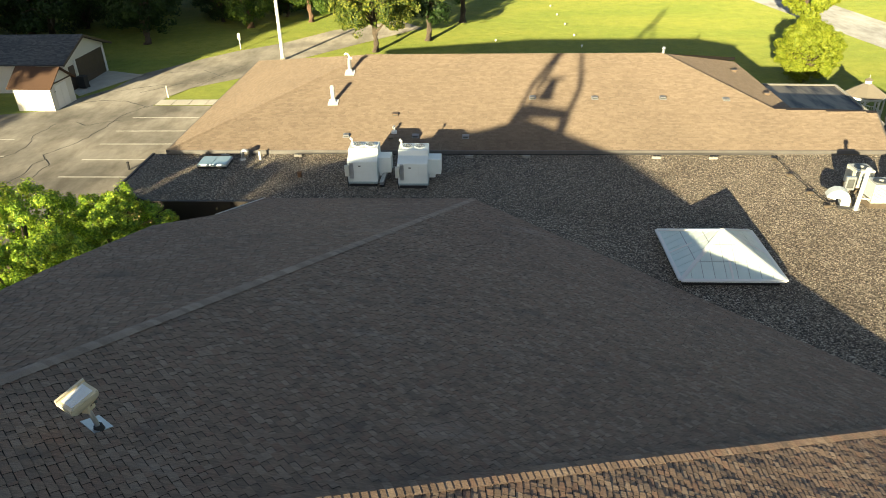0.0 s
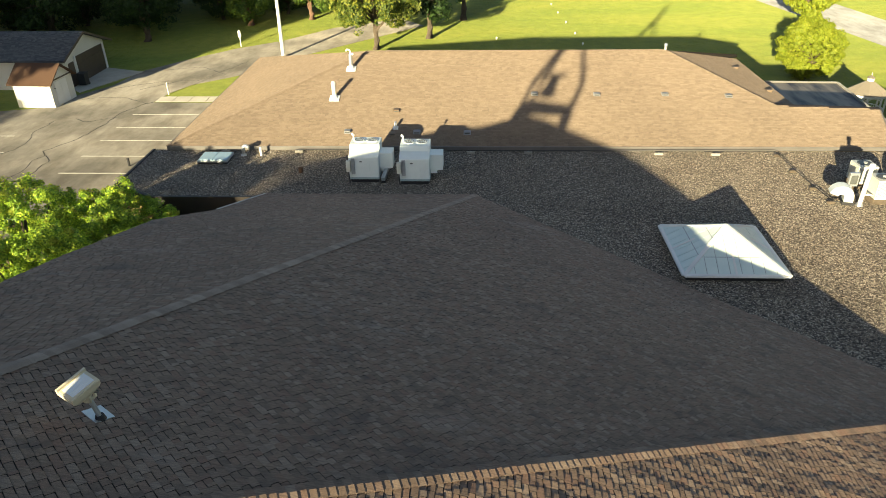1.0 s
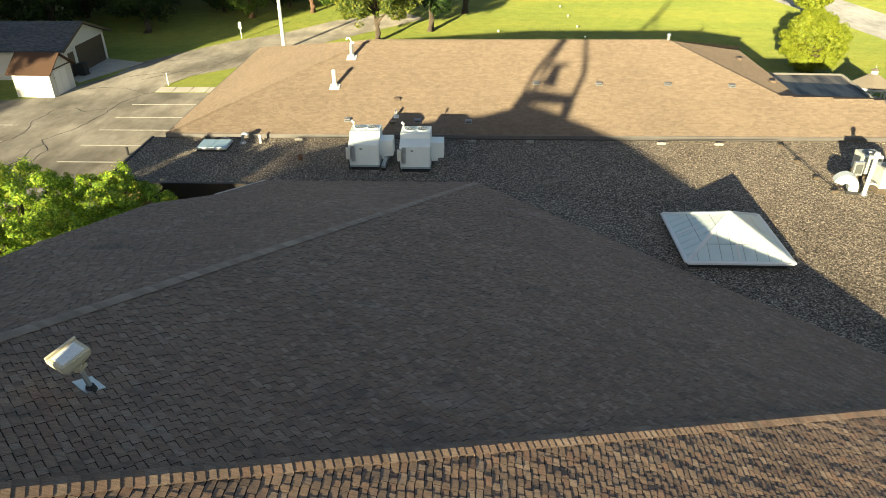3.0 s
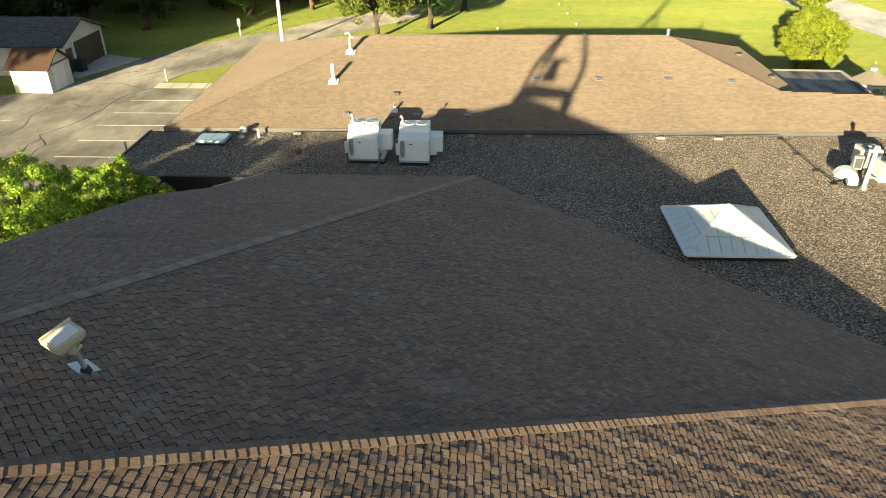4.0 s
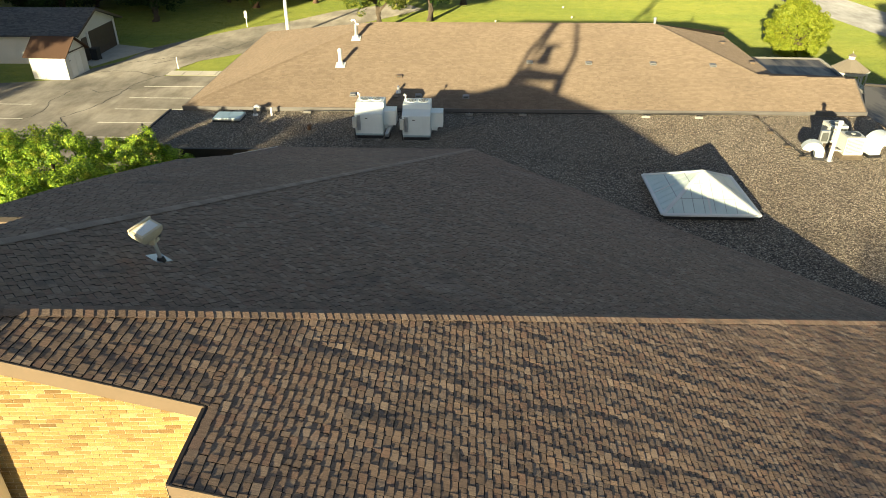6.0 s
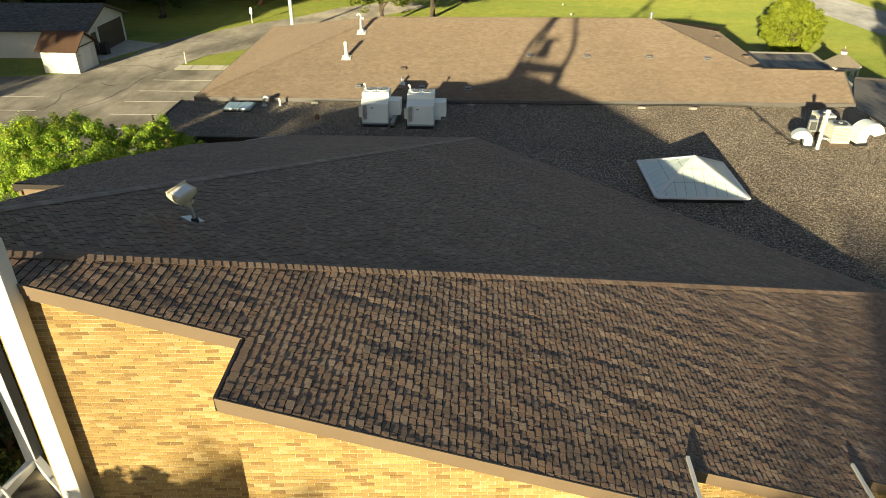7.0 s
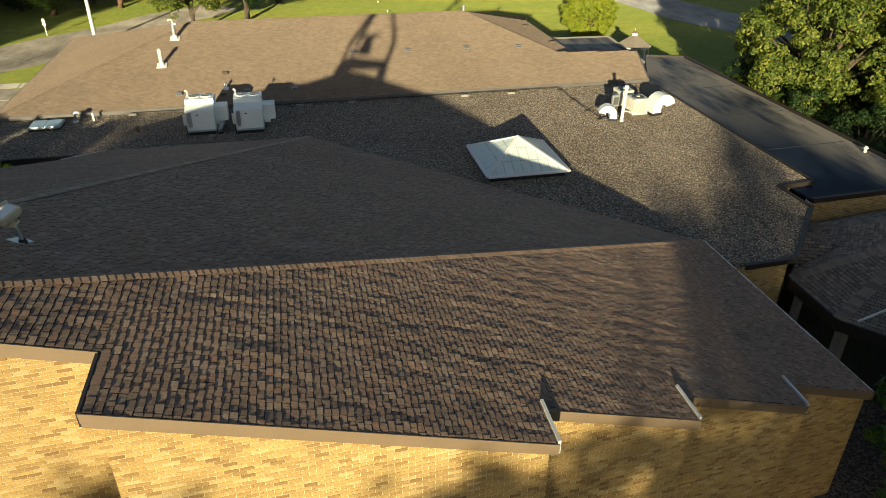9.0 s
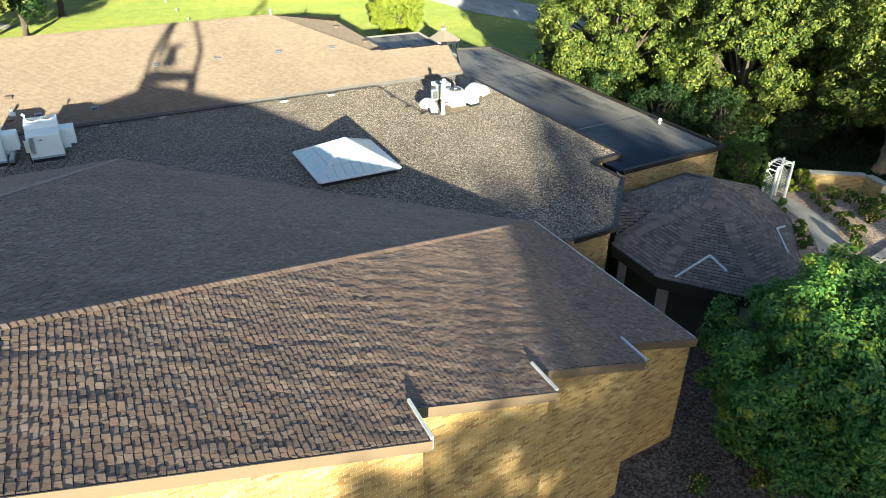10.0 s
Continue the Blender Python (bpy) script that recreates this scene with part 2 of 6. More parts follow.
LEAF_GOLD = leaf_material("yellow_green_leaf", [(0.0, (0.20, 0.26, 0.015)), (0.6, (0.31, 0.36, 0.022)), (1.0, (0.42, 0.43, 0.035))])
LEAF_NEAR = leaf_material("pear_leaf", [(0.0, (0.051, 0.145, 0.032)), (0.55, (0.108, 0.237, 0.044)), (0.85, (0.178, 0.324, 0.048)), (0.93, (0.254, 0.362, 0.036)), (1.0, (0.343, 0.437, 0.048))], 0.45)
LEAF_COURT = leaf_material("court_leaf", [(0.0, (0.128, 0.250, 0.024)), (0.5, (0.308, 0.463, 0.035)), (0.85, (0.527, 0.660, 0.048)), (1.0, (0.727, 0.803, 0.069))])
LEAF_FRESH = leaf_material("fresh_pear_leaf", [(0.0, (0.20, 0.29, 0.03)), (0.6, (0.31, 0.38, 0.036)), (1.0, (0.42, 0.45, 0.05))], 0.5)
FLOWER = plain("yellow_flower", (0.65, 0.55, 0.12), 0.7)


# ---- building blocks ----
def mesh_object(name, verts, faces, material, parent=None, smooth=False, more=(), index=None):
    me = bpy.data.meshes.new(name)
    me.from_pydata([tuple(v) for v in verts], [], [tuple(f) for f in faces])
    for m in (material, *more):
        me.materials.append(m)
    if index:
        me.polygons.foreach_set("material_index", index)
    if smooth:
        me.polygons.foreach_set("use_smooth", [True] * len(me.polygons))
    me.update()
    ob = new(name, me)
    ob.parent = parent
    return ob


def part(name, bm, material, parent=None, label="", smooth=False):
    me = bpy.data.meshes.new(name)
    bmesh.ops.recalc_face_normals(bm, faces=bm.faces)
    bm.to_mesh(me)
    bm.free()
    me.materials.append(material)
    if smooth:
        me.polygons.foreach_set("use_smooth", [True] * len(me.polygons))
    ob = new(name, me)
    ob.parent = parent
    if label:
        ob["label"] = label
    return ob


def thing(name, m, label, category, group="", kind=""):
    ob = new(name)
    ob.empty_display_size = 0.2
    ob.matrix_world = m if isinstance(m, Matrix) else pose(*m)
    return tagged(ob, label, category, group, kind)


def box(bm, x0, x1, y0, y1, z0, z1, bev=0.0, m=None):
    r = bmesh.ops.create_cube(bm, size=1.0)
    vs = r["verts"]
    bmesh.ops.scale(bm, vec=(x1 - x0, y1 - y0, z1 - z0), verts=vs)
    bmesh.ops.translate(bm, vec=((x0 + x1) / 2, (y0 + y1) / 2, (z0 + z1) / 2), verts=vs)
    if bev:
        es = list({e for v in vs for e in v.link_edges})
        r = bmesh.ops.bevel(bm, geom=es, offset=bev, segments=2, affect="EDGES", profile=0.6)
        vs = list({v for f in r["faces"] for v in f.verts} | {v for v in vs if v.is_valid})
    if m is not None:
        bmesh.ops.transform(bm, matrix=m, verts=vs)
    return bm


def boxed(*args, **kw):
    return box(bmesh.new(), *args, **kw)


def cyl(bm, p, q, r0, r1=None, seg=16):
    p, q = Vector(p), Vector(q)
    r1 = r0 if r1 is None else r1
    r = bmesh.ops.create_cone(bm, cap_ends=True, segments=seg, radius1=r0, radius2=r1, depth=(q - p).length)
    turn = (q - p).to_track_quat("Z", "Y").to_matrix().to_4x4()
    bmesh.ops.transform(bm, matrix=Matrix.Translation((p + q) / 2) @ turn, verts=r["verts"])
    return bm


def cyled(*args, **kw):
    return cyl(bmesh.new(), *args, **kw)


def tube(bm, pts, r, seg=10, caps=True):
    """A bent pipe through the points; r is one radius or one for each point."""
    pts = [Vector(p) for p in pts]
    rings = []
    for k, p in enumerate(pts):
        way = (pts[min(k + 1, len(pts) - 1)] - pts[max(k - 1, 0)]).normalized()
        side = way.cross(Vector((0, 0, 1)))
        side = side.normalized() if side.length > 1e-3 else Vector((1, 0, 0))
        up = side.cross(way)
        rad = r[k] if isinstance(r, (list, tuple)) else r
        rings.append([bm.verts.new(p + rad * (math.cos(a) * side + math.sin(a) * up)) for a in [2 * math.pi * j / seg for j in range(seg)]])
    for a, b in zip(rings, rings[1:]):
        for j in range(seg):
            bm.faces.new((a[j], a[(j + 1) % seg], b[(j + 1) % seg], b[j]))
    if caps:
        bm.faces.new(rings[0])
        bm.faces.new(rings[-1])
    return bm


def tubed(*args, **kw):
    return tube(bmesh.new(), *args, **kw)


def prism(bm, poly, z0, z1):
    """An upright prism on a plan; z0 and z1 are heights or functions of x, y."""
    lo = [bm.verts.new((x, y, z0(x, y) if callable(z0) else z0)) for x, y in poly]
    hi = [bm.verts.new((x, y, z1(x, y) if callable(z1) else z1)) for x, y in poly]
    n = len(poly)
    bm.faces.new(hi)
    bm.faces.new(lo[::-1])
    for k in range(n):
        bm.faces.new((lo[k], lo[(k + 1) % n], hi[(k + 1) % n], hi[k]))
    return bm


def prismed(*args):
    return prism(bmesh.new(), *args)


def strip(bm, p, q, width, z0, z1, out=0.0):
    """A board from plan point p to q, width to its left, with heights given at both ends as (bottom, top) pairs."""
    p, q = Vector(p), Vector(q)
    d = (q - p).normalized()
    n = Vector((-d.y, d.x))
    a, b = p - n * out, q - n * out
    c, e = q + n * (width - out), p + n * (width - out)
    vs = [bm.verts.new((v.x, v.y, z)) for v, z in ((a, z0[0]), (b, z1[0]), (c, z1[0]), (e, z0[0]), (a, z0[1]), (b, z1[1]), (c, z1[1]), (e, z0[1]))]
    for f in ((0, 1, 2, 3), (4, 5, 6, 7), (0, 1, 5, 4), (1, 2, 6, 5), (2, 3, 7, 6), (3, 0, 4, 7)):
        bm.faces.new([vs[k] for k in f])
    return bm


# ---- the roof planes of the church ----
G = 3.87                                            # the gravel roof


def z_front(x, y):
    return 3.92 + 0.3345 * (13.4 - x)


def z_back(x, y):
    return 9.962 - 0.2292 * x - 0.2263 * y


def z_left(x, y):
    return 12.344 - 0.3127 * y


def z_far(x, y):
    return 4.1 + 0.292 * (y - 32.3)


RIDGE_W, RIDGE_E = (-8.9, 2.58), (13.15, 13.38)      # the ridge between the front and the back slope, in plan
HIP_N = (-0.22, 26.95)                               # the low end of the hip
HIP_S = (-8.95, 3.85)                                # its high end, at the bell tower
FRONT = [(-7.02, 2.75), (-3.84, 2.96), (-3.83, 1.60), (3.31, 1.97), (3.35, 2.85), (6.87, 3.12), (6.88, 3.87), (10.45, 4.15), (10.5, 4.97), (13.45, 5.18), (13.27, 13.38), (13.15, 13.42), (-8.3, 2.93)]
BACK = [(-8.3, 2.93), (13.15, 13.42), (13.2, 13.62), (-0.22, 26.95), (-8.95, 3.85), (-8.9, 3.3)]
LEFT = [(-8.95, 3.85), (-0.22, 26.95), (-0.3, 27.12), (-9.55, 27.12), (-10.1, 22.7), (-11.5, 20.4), (-11.42, 15.1), (-11.25, 12.4), (-10.6, 8.27), (-9.3, 8.22), (-9.05, 4.7)]


def roof_slab(name, poly, zf, thick, material, label):
    ob = part(name, prismed(poly, lambda x, y: zf(x, y) - thick, lambda x, y: zf(x, y) - 0.012), material)
    return tagged(ob, label, "roof", kind="structure")


def tab_mesh(w, e, h):
    v = [(0, 0, h), (w, 0, h), (w, e, 0.002), (0, e, 0.002), (0, 0, -0.012), (w, 0, -0.012), (w, e, -0.012), (0, e, -0.012)]
    return v, [(0, 1, 2, 3), (4, 5, 1, 0)]


def shingles(roof, zf, grad, poly, material, width=0.165, course=0.128, single=None, lift=0.012, wave=0.0, curl=0.2, gap=0.5, joint=0.005, edge=None):
    """Courses of laminated shingles: raised and sunk tabs of uneven width over a plan, with black asphalt cut edges unless edge names another material. Those inside the plan box single become pieces of their own."""
    rng = random.Random(len(poly) * 7 + 3)
    g = Vector(grad)
    down = -g.normalized()
    U, V = Vector((-down.y, down.x)), -down
    step = course / math.sqrt(1 + g.length ** 2)
    pts = [(Vector(p).dot(U), Vector(p).dot(V)) for p in poly]
    vmin, vmax = min(p[1] for p in pts), max(p[1] for p in pts)
    verts, faces, singles, index = [], [], [], []
    rise = Vector((V.x, V.y, g.length)).normalized()
    up = Vector((U.x, U.y, 0)).cross(rise)
    v, rand = vmin, rng.random
    while v < vmax:
        vm = v + step * 0.5
        cuts = sorted(a[0] + (vm - a[1]) / (b[1] - a[1]) * (b[0] - a[0]) for a, b in zip(pts, pts[1:] + pts[:1]) if (a[1] > vm) != (b[1] > vm))
        for lo, hi in zip(cuts[::2], cuts[1::2]):
            u, high = lo - rand() * width, rand() < 0.5
            while u < hi:
                w = width * (0.4 + 1.0 * rand())
                a, b = max(u, lo), min(u + w - joint, hi)
                if b - a > 0.015:
                    h = lift * ((1.0 if high else gap) + 0.25 * rand())
                    j = -0.002 if high else 0.008
                    ax, ay, bx, by = U.x * a, U.y * a, U.x * b, U.y * b
                    v0, v1 = v + j, v + step - 0.006
                    c = ((ax + V.x * v0, ay + V.y * v0), (bx + V.x * v0, by + V.y * v0), (bx + V.x * v1, by + V.y * v1), (ax + V.x * v1, ay + V.y * v1))
                    zs = [zf(*p) for p in c]
                    if single and single[0] < c[0][0] < single[1] and single[2] < c[0][1] < single[3] and a == u and len(singles) < 300:
                        singles.append((c[0], zs[0], b - a, h))
                    else:
                        k = len(verts)
                        if wave:
                            zs = [z + wave * (noise.noise((p[0] * 1.3, p[1] * 3.6, 0)) + 0.7 * noise.noise((p[0] * 0.4, p[1] * 0.6, 3))) for z, p in zip(zs, c)]
                        h0, h1 = h + lift * curl * rand() ** 3, h + lift * curl * rand() ** 3
                        verts += [(*c[0], zs[0] + h0), (*c[1], zs[1] + h1), (*c[2], zs[2] + 0.4 * h), (*c[3], zs[3] + 0.4 * h)]
                        verts += [(*p, z - 0.012) for p, z in zip(c, zs)]
                        faces += [(k, k + 1, k + 2, k + 3), (k + 4, k + 5, k + 1, k)]
                        index += [0, 1]
                        if high:
                            faces += [(k + 3, k + 7, k + 4, k), (k + 1, k + 5, k + 6, k + 2)]
                            index += [1, 1]
                u += w
                high = not high
        v += step
    tagged(mesh_object("shingles", verts, faces, material, roof, more=(edge or CUT_EDGE,), index=index), kind="stuff")
    kinds = {}
    turn = Matrix((Vector((U.x, U.y, 0)), rise, up)).transposed().to_4x4()
    for p, z, w, h in singles:
        key = (round(w / 0.02), round(h / 0.004))
        if key not in kinds:
            tv, tf = tab_mesh(key[0] * 0.02, course, key[1] * 0.004 + 0.001)
            kinds[key] = bpy.data.meshes.new("shingle")
            kinds[key].from_pydata(tv, [], tf)
            kinds[key].materials.append(material)
        ob = new("shingle", kinds[key])
        ob.parent = roof
        ob.matrix_world = Matrix.Translation((*p, z)) @ turn


def caps(roof, p, q, zf, half, material, course=0.14, name="ridge_cap", drop=0.15, drop_l=None):
    """Folded cap shingles along a ridge or hip from plan p up to q."""
    drop_l = drop if drop_l is None else drop_l
    p, q = Vector(p), Vector(q)
    a, b = Vector((*p, zf(*p))), Vector((*q, zf(*q)))
    way = (b - a).normalized()
    side = Vector((way.y, -way.x, 0)).normalized()
    up = side.cross(way)
    me = bpy.data.meshes.new(name)
    v = []
    for s, h in ((0, 0.012), (course * 1.08, 0.002)):
        v += [(-half, s, -drop_l * half + h), (0, s, h + 0.006), (half, s, -drop * half + h), (half, s, -drop * half - 0.012), (0, s, -0.03), (-half, s, -drop_l * half - 0.012)]
    me.from_pydata(v, [], [(0, 1, 7, 6), (1, 2, 8, 7), (0, 5, 4, 1), (1, 4, 3, 2)])
    me.materials.append(material)
    turn = Matrix((side, way, up)).transposed().to_4x4()
    n = min(int((b - a).length / course), 290)
    pitch = (b - a).length / n
    rng = random.Random(n)
    for k in range(n):
        ob = new(name, me)
        ob.parent = roof
        ob.matrix_world = Matrix.Translation(a + way * pitch * k + side * rng.uniform(-0.008, 0.008)) @ turn


def brick_wall(name, p, q, z0, ztop, label, thick=0.28, single=None, draw_from=0.0):
    """A wall from plan p to q whose outer face lies to the right of p to q; ztop(x, y) is its upper edge."""
    p, q = Vector(p), Vector(q)
    d = (q - p).normalized()
    n = Vector((d.y, -d.x))
    back = [p, q, q - n * thick, p - n * thick]
    wall = part(name, prismed([tuple(v) for v in back], z0, lambda x, y: ztop(x, y)), MORTAR)
    tagged(wall, label, "wall", kind="structure")
    L, rng = (q - p).length, random.Random(int(p.x * 100 + q.y * 10))
    verts, faces, count = [], [], 0
    me = bpy.data.meshes.new("brick")
    w, h, t = 0.218, 0.0645, 0.007
    me.from_pydata([(0, 0, 0), (w, 0, 0), (w, 0, h), (0, 0, h), (0, -t, 0), (w, -t, 0), (w, -t, h), (0, -t, h)], [], [(4, 5, 6, 7), (0, 1, 5, 4), (1, 2, 6, 5), (2, 3, 7, 6), (3, 0, 4, 7)])
    me.materials.append(BRICK)
    turn = Matrix(((d.x, -n.x, 0, 0), (d.y, -n.y, 0, 0), (0, 0, 1, 0), (0, 0, 0, 1)))
    row = 0
    z = z0 + draw_from
    top = max(ztop(*p), ztop(*q))
    while z < top:
        s = -(row % 2) * 0.1145
        while s < L:
            a, b = max(s, 0.0), min(s + w, L)
            m = p + d * (a + b) / 2
            if b - a > 0.03 and z + h * 0.5 < ztop(*m):
                zz = z + rng.uniform(-0.001, 0.001)
                tt = t + rng.uniform(-0.002, 0.002)
                if single and single[0] < a < single[1] and single[2] < z < single[3] and b - a > w * 0.98 and count < 300:
                    ob = new("brick", me)
                    ob.parent = wall
                    ob.matrix_world = Matrix.Translation((*(p + d * a), zz)) @ turn
                    count += 1
                else:
                    k = len(verts)
                    A, B = p + d * a, p + d * b
                    C, D = A + n * tt, B + n * tt
                    verts += [(A.x, A.y, zz), (B.x, B.y, zz), (B.x, B.y, zz + h), (A.x, A.y, zz + h), (C.x, C.y, zz), (D.x, D.y, zz), (D.x, D.y, zz + h), (C.x, C.y, zz + h)]
                    faces += [(k + 4, k + 5, k + 6, k + 7), (k, k + 1, k + 5, k + 4), (k + 1, k + 2, k + 6, k + 5), (k + 2, k + 3, k + 7, k + 6), (k + 3, k, k + 4, k + 7)]
            s += 0.229
        z += 0.0757
        row += 1
    if verts:
        tagged(mesh_object("bricks", verts, faces, BRICK, wall), kind="stuff")
    return wall


def along(p, q, k):
    return (p[0] + (q[0] - p[0]) * k, p[1] + (q[1] - p[1]) * k)


# ---- ground ----
bm = bmesh.new()
ring = [(900 * math.cos(a), 900 * math.sin(a)) for a in [2 * math.pi * k / 48 for k in range(48)]]
bm.faces.new([bm.verts.new((x, y, 0)) for x, y in ring])
tagged(part("ground", bm, GRASS), "mown green lawn round the church", "lawn", kind="structure")


def paving(name, poly, z, material, label, category, depth=0.05):
    return tagged(part(name, prismed(poly, -depth, z), material), label, category, kind="structure")


paving("parking_lot", [(-60, 20), (-21.0, 20), (-20.5, 34), (-20.3, 52.2), (-25.75, 52.3), (-25.35, 54.7), (-24.3, 57.1), (-21.0, 60.0), (-17.5, 66.0), (-12.4, 72.3), (-6, 80), (-9, 84), (-16.0, 79.0), (-20.3, 73.0), (-24.2, 69.75), (-27.8, 65.3), (-30.5, 61.4), (-31.1, 57.0), (-32.9, 54.0), (-33.1, 51.1), (-37, 50.1), (-60, 47)], 0.02, ASPHALT, "cracked grey asphalt parking lot with faded stall lines", "parking lot")
paving("driveway", [(35, 97), (37.5, 82), (40.0, 66.0), (43.5, 58.0), (52, 40), (60, 43), (50.0, 62), (46.0, 76.5), (44.5, 88), (43, 100)], 0.02, ROAD, "pale grey asphalt road across the lawn", "road")
for x0, x1, y in ((-26.0, -20.6, 38.2), (-25.9, -20.6, 41.0), (-26.0, -20.6, 43.85), (-26.05, -20.6, 46.45), (-26.1, -20.6, 49.35), (-37.5, -32.6, 44.7), (-36.0, -30.6, 38.5), (-37, -31.5, 41.6)):
    paving("stall_line", [(x0, y - 0.06), (x1, y - 0.05), (x1, y + 0.06), (x0, y + 0.05)], 0.026, LINE_PAINT, "faded white parking stall line", "road marking")
tagged(part("garage_apron", prismed([(-34.3, 56.2), (-33.0, 54.9), (-30.2, 61.2), (-34.2, 62.7)], 0, 0.04), CONCRETE), "concrete apron in front of the garage door", "pavement", kind="structure")
walk_slab = thing("pavement", (0, 0, 0), "row of square concrete walk slabs by the lawn strip", "pavement", kind="structure")
for k in range(4):
    part("slab", boxed(-25.6 + k * 1.35, -24.3 + k * 1.35, 52.45, 53.75, 0.0, 0.05, bev=0.008), CONCRETE, walk_slab)
paving("lawn_strip", [(-25.2, 53.8), (-20.0, 53.8), (-18.5, 60), (-20.6, 59.7), (-24.1, 56.9), (-25.1, 54.9)], 0.06, GRASS, "narrow lawn strip beside the drive", "lawn", 0.0)

# ---- church: slabs of the roofs ----
roof_front = roof_slab("roof_front", FRONT, z_front, 0.18, FASCIA_DARK, "sunlit brown asphalt shingle slope with a stepped eave")
roof_back = roof_slab("roof_back", BACK, z_back, 0.18, FASCIA_DARK, "shaded dark asphalt shingle slope behind the ridge")
roof_left = roof_slab("roof_left", LEFT, z_left, 0.18, FASCIA_DARK, "shaded asphalt shingle slope beyond the hip")

# eaves of the front slope: fascia boards and white rake trim
EAVES = [((-7.02, 2.75), (-3.84, 2.96)), ((-3.83, 1.60), (3.31, 1.97)), ((3.35, 2.85), (6.87, 3.12)), ((6.88, 3.87), (10.45, 4.15)), ((10.5, 4.97), (13.45, 5.18))]
for k, (p, q) in enumerate(EAVES):
    f = strip(bmesh.new(), p, q, 0.05, (z_front(*p) - 0.165, z_front(*p) - 0.005), (z_front(*q) - 0.165, z_front(*q) - 0.005), 0.03)
    strip(f, p, q, 0.05, (z_front(*p) - 0.265, z_front(*p) - 0.15), (z_front(*q) - 0.265, z_front(*q) - 0.15), 0.004)
    strip(f, p, q, 0.22, (z_front(*p) - 0.26, z_front(*p) - 0.235), (z_front(*q) - 0.26, z_front(*q) - 0.235), -0.022)
    strip(f, p, q, 0.02, (z_front(*p) - 0.05, z_front(*p) + 0.012), (z_front(*q) - 0.02, z_front(*q) + 0.004), 0.04)
    tagged(part(f"trim_{k + 1}", f, FASCIA), "brown painted metal fascia under the shingle eave", "fascia", kind="structure")
for k, (p, q) in enumerate((((3.31, 1.97), (3.35, 3.06)), ((6.87, 3.12), (6.88, 4.15)), ((10.45, 4.15), (10.5, 5.2)))):
    f = strip(bmesh.new(), p, q, 0.055, (z_front(*p) - 0.22, z_front(*p) + 0.075), (z_front(*q) - 0.22, z_front(*q) + 0.075), 0.03)
    tagged(part(f"trim_{k + 6}", f, WHITE_METAL), "white metal rake trim on a roof step", "trim", kind="structure")
p, q = (-9.55, 27.12), (-10.1, 22.7)
tagged(part("trim_11", strip(bmesh.new(), p, q, 0.06, (z_left(*p) - 0.1, z_left(*p) + 0.03), (z_left(*q) - 0.1, z_left(*q) + 0.03), 0.04), WHITE_METAL), "pale metal drip edge of the shaded slope", "trim", kind="structure")
p, q = (13.45, 5.18), (13.27, 13.36)
tagged(part("trim_9", strip(bmesh.new(), p, q, 0.05, (z_front(*p) - 0.12, z_front(*p) + 0.02), (z_front(*q) - 0.12, z_front(*q) + 0.02), 0.01), WHITE_METAL), "thin white metal edge of the shingle slope", "trim", kind="structure")
p, q = (-3.84, 2.96), (-3.83, 1.60)
tagged(part("trim_10", strip(bmesh.new(), p, q, 0.05, (z_front(*p) - 0.25, z_front(*p) - 0.006), (z_front(*q) - 0.25, z_front(*q) - 0.006), 0.03), FASCIA_DARK), "dark fascia on the side of a roof step", "fascia", kind="structure")

# walls under the front slope
FZ = lambda x, y: z_front(x, y) - 0.24
WALLS = [((-7.6, 2.83), (-3.5, 3.10)), ((-3.68, 1.73), (3.18, 2.08)), ((3.0, 2.95), (6.74, 3.24)), ((6.5, 3.97), (10.32, 4.27)), ((10.1, 5.08), (13.36, 5.30))]
SINGLE = [(0.9, 4.0, 8.2, 9.2), None, None, None, None]
for k, (p, q) in enumerate(WALLS):
    brick_wall(f"wall_front_{k + 1}", p, q, 0.0, FZ, "buff face brick wall in running bond, lit by low sun", single=SINGLE[k])
for k, (p, q) in enumerate((((-3.67, 3.1), (-3.67, 1.8)), ((3.17, 2.16), (3.17, 3.0)), ((6.73, 3.32), (6.73, 4.0)), ((10.31, 4.35), (10.31, 5.1)), ((13.35, 5.38), (13.2, 11.9)))):
    brick_wall(f"wall_return_{k + 1}", p, q, 0.0, FZ, "buff brick return wall at a step of the facade")
# dark walls under the left slope
LZ = lambda x, y: z_left(x, y) - 0.3
for k, (p, q) in enumerate((((-9.2, 8.0), (-8.9, 5.0)), ((-10.35, 8.5), (-9.1, 8.45)), ((-11.2, 20.2), (-10.4, 8.5)), ((-9.9, 22.6), (-11.2, 20.3)), ((-9.5, 26.7), (-9.9, 22.6)))):
    brick_wall(f"wall_left_{k + 1}", p, q, 0.0, LZ, "buff brick wall under the shaded slope", draw_from=2.0)
    f = strip(bmesh.new(), (LEFT[10][0], 4.7) if k == 0 else p, q, 0.06, (LZ(*p) - 0.02, LZ(*p) + 0.25), (LZ(*q) - 0.02, LZ(*q) + 0.25), 0.25)
    part("fascia", f, FASCIA, bpy.data.objects[f"wall_left_{k + 1}"])

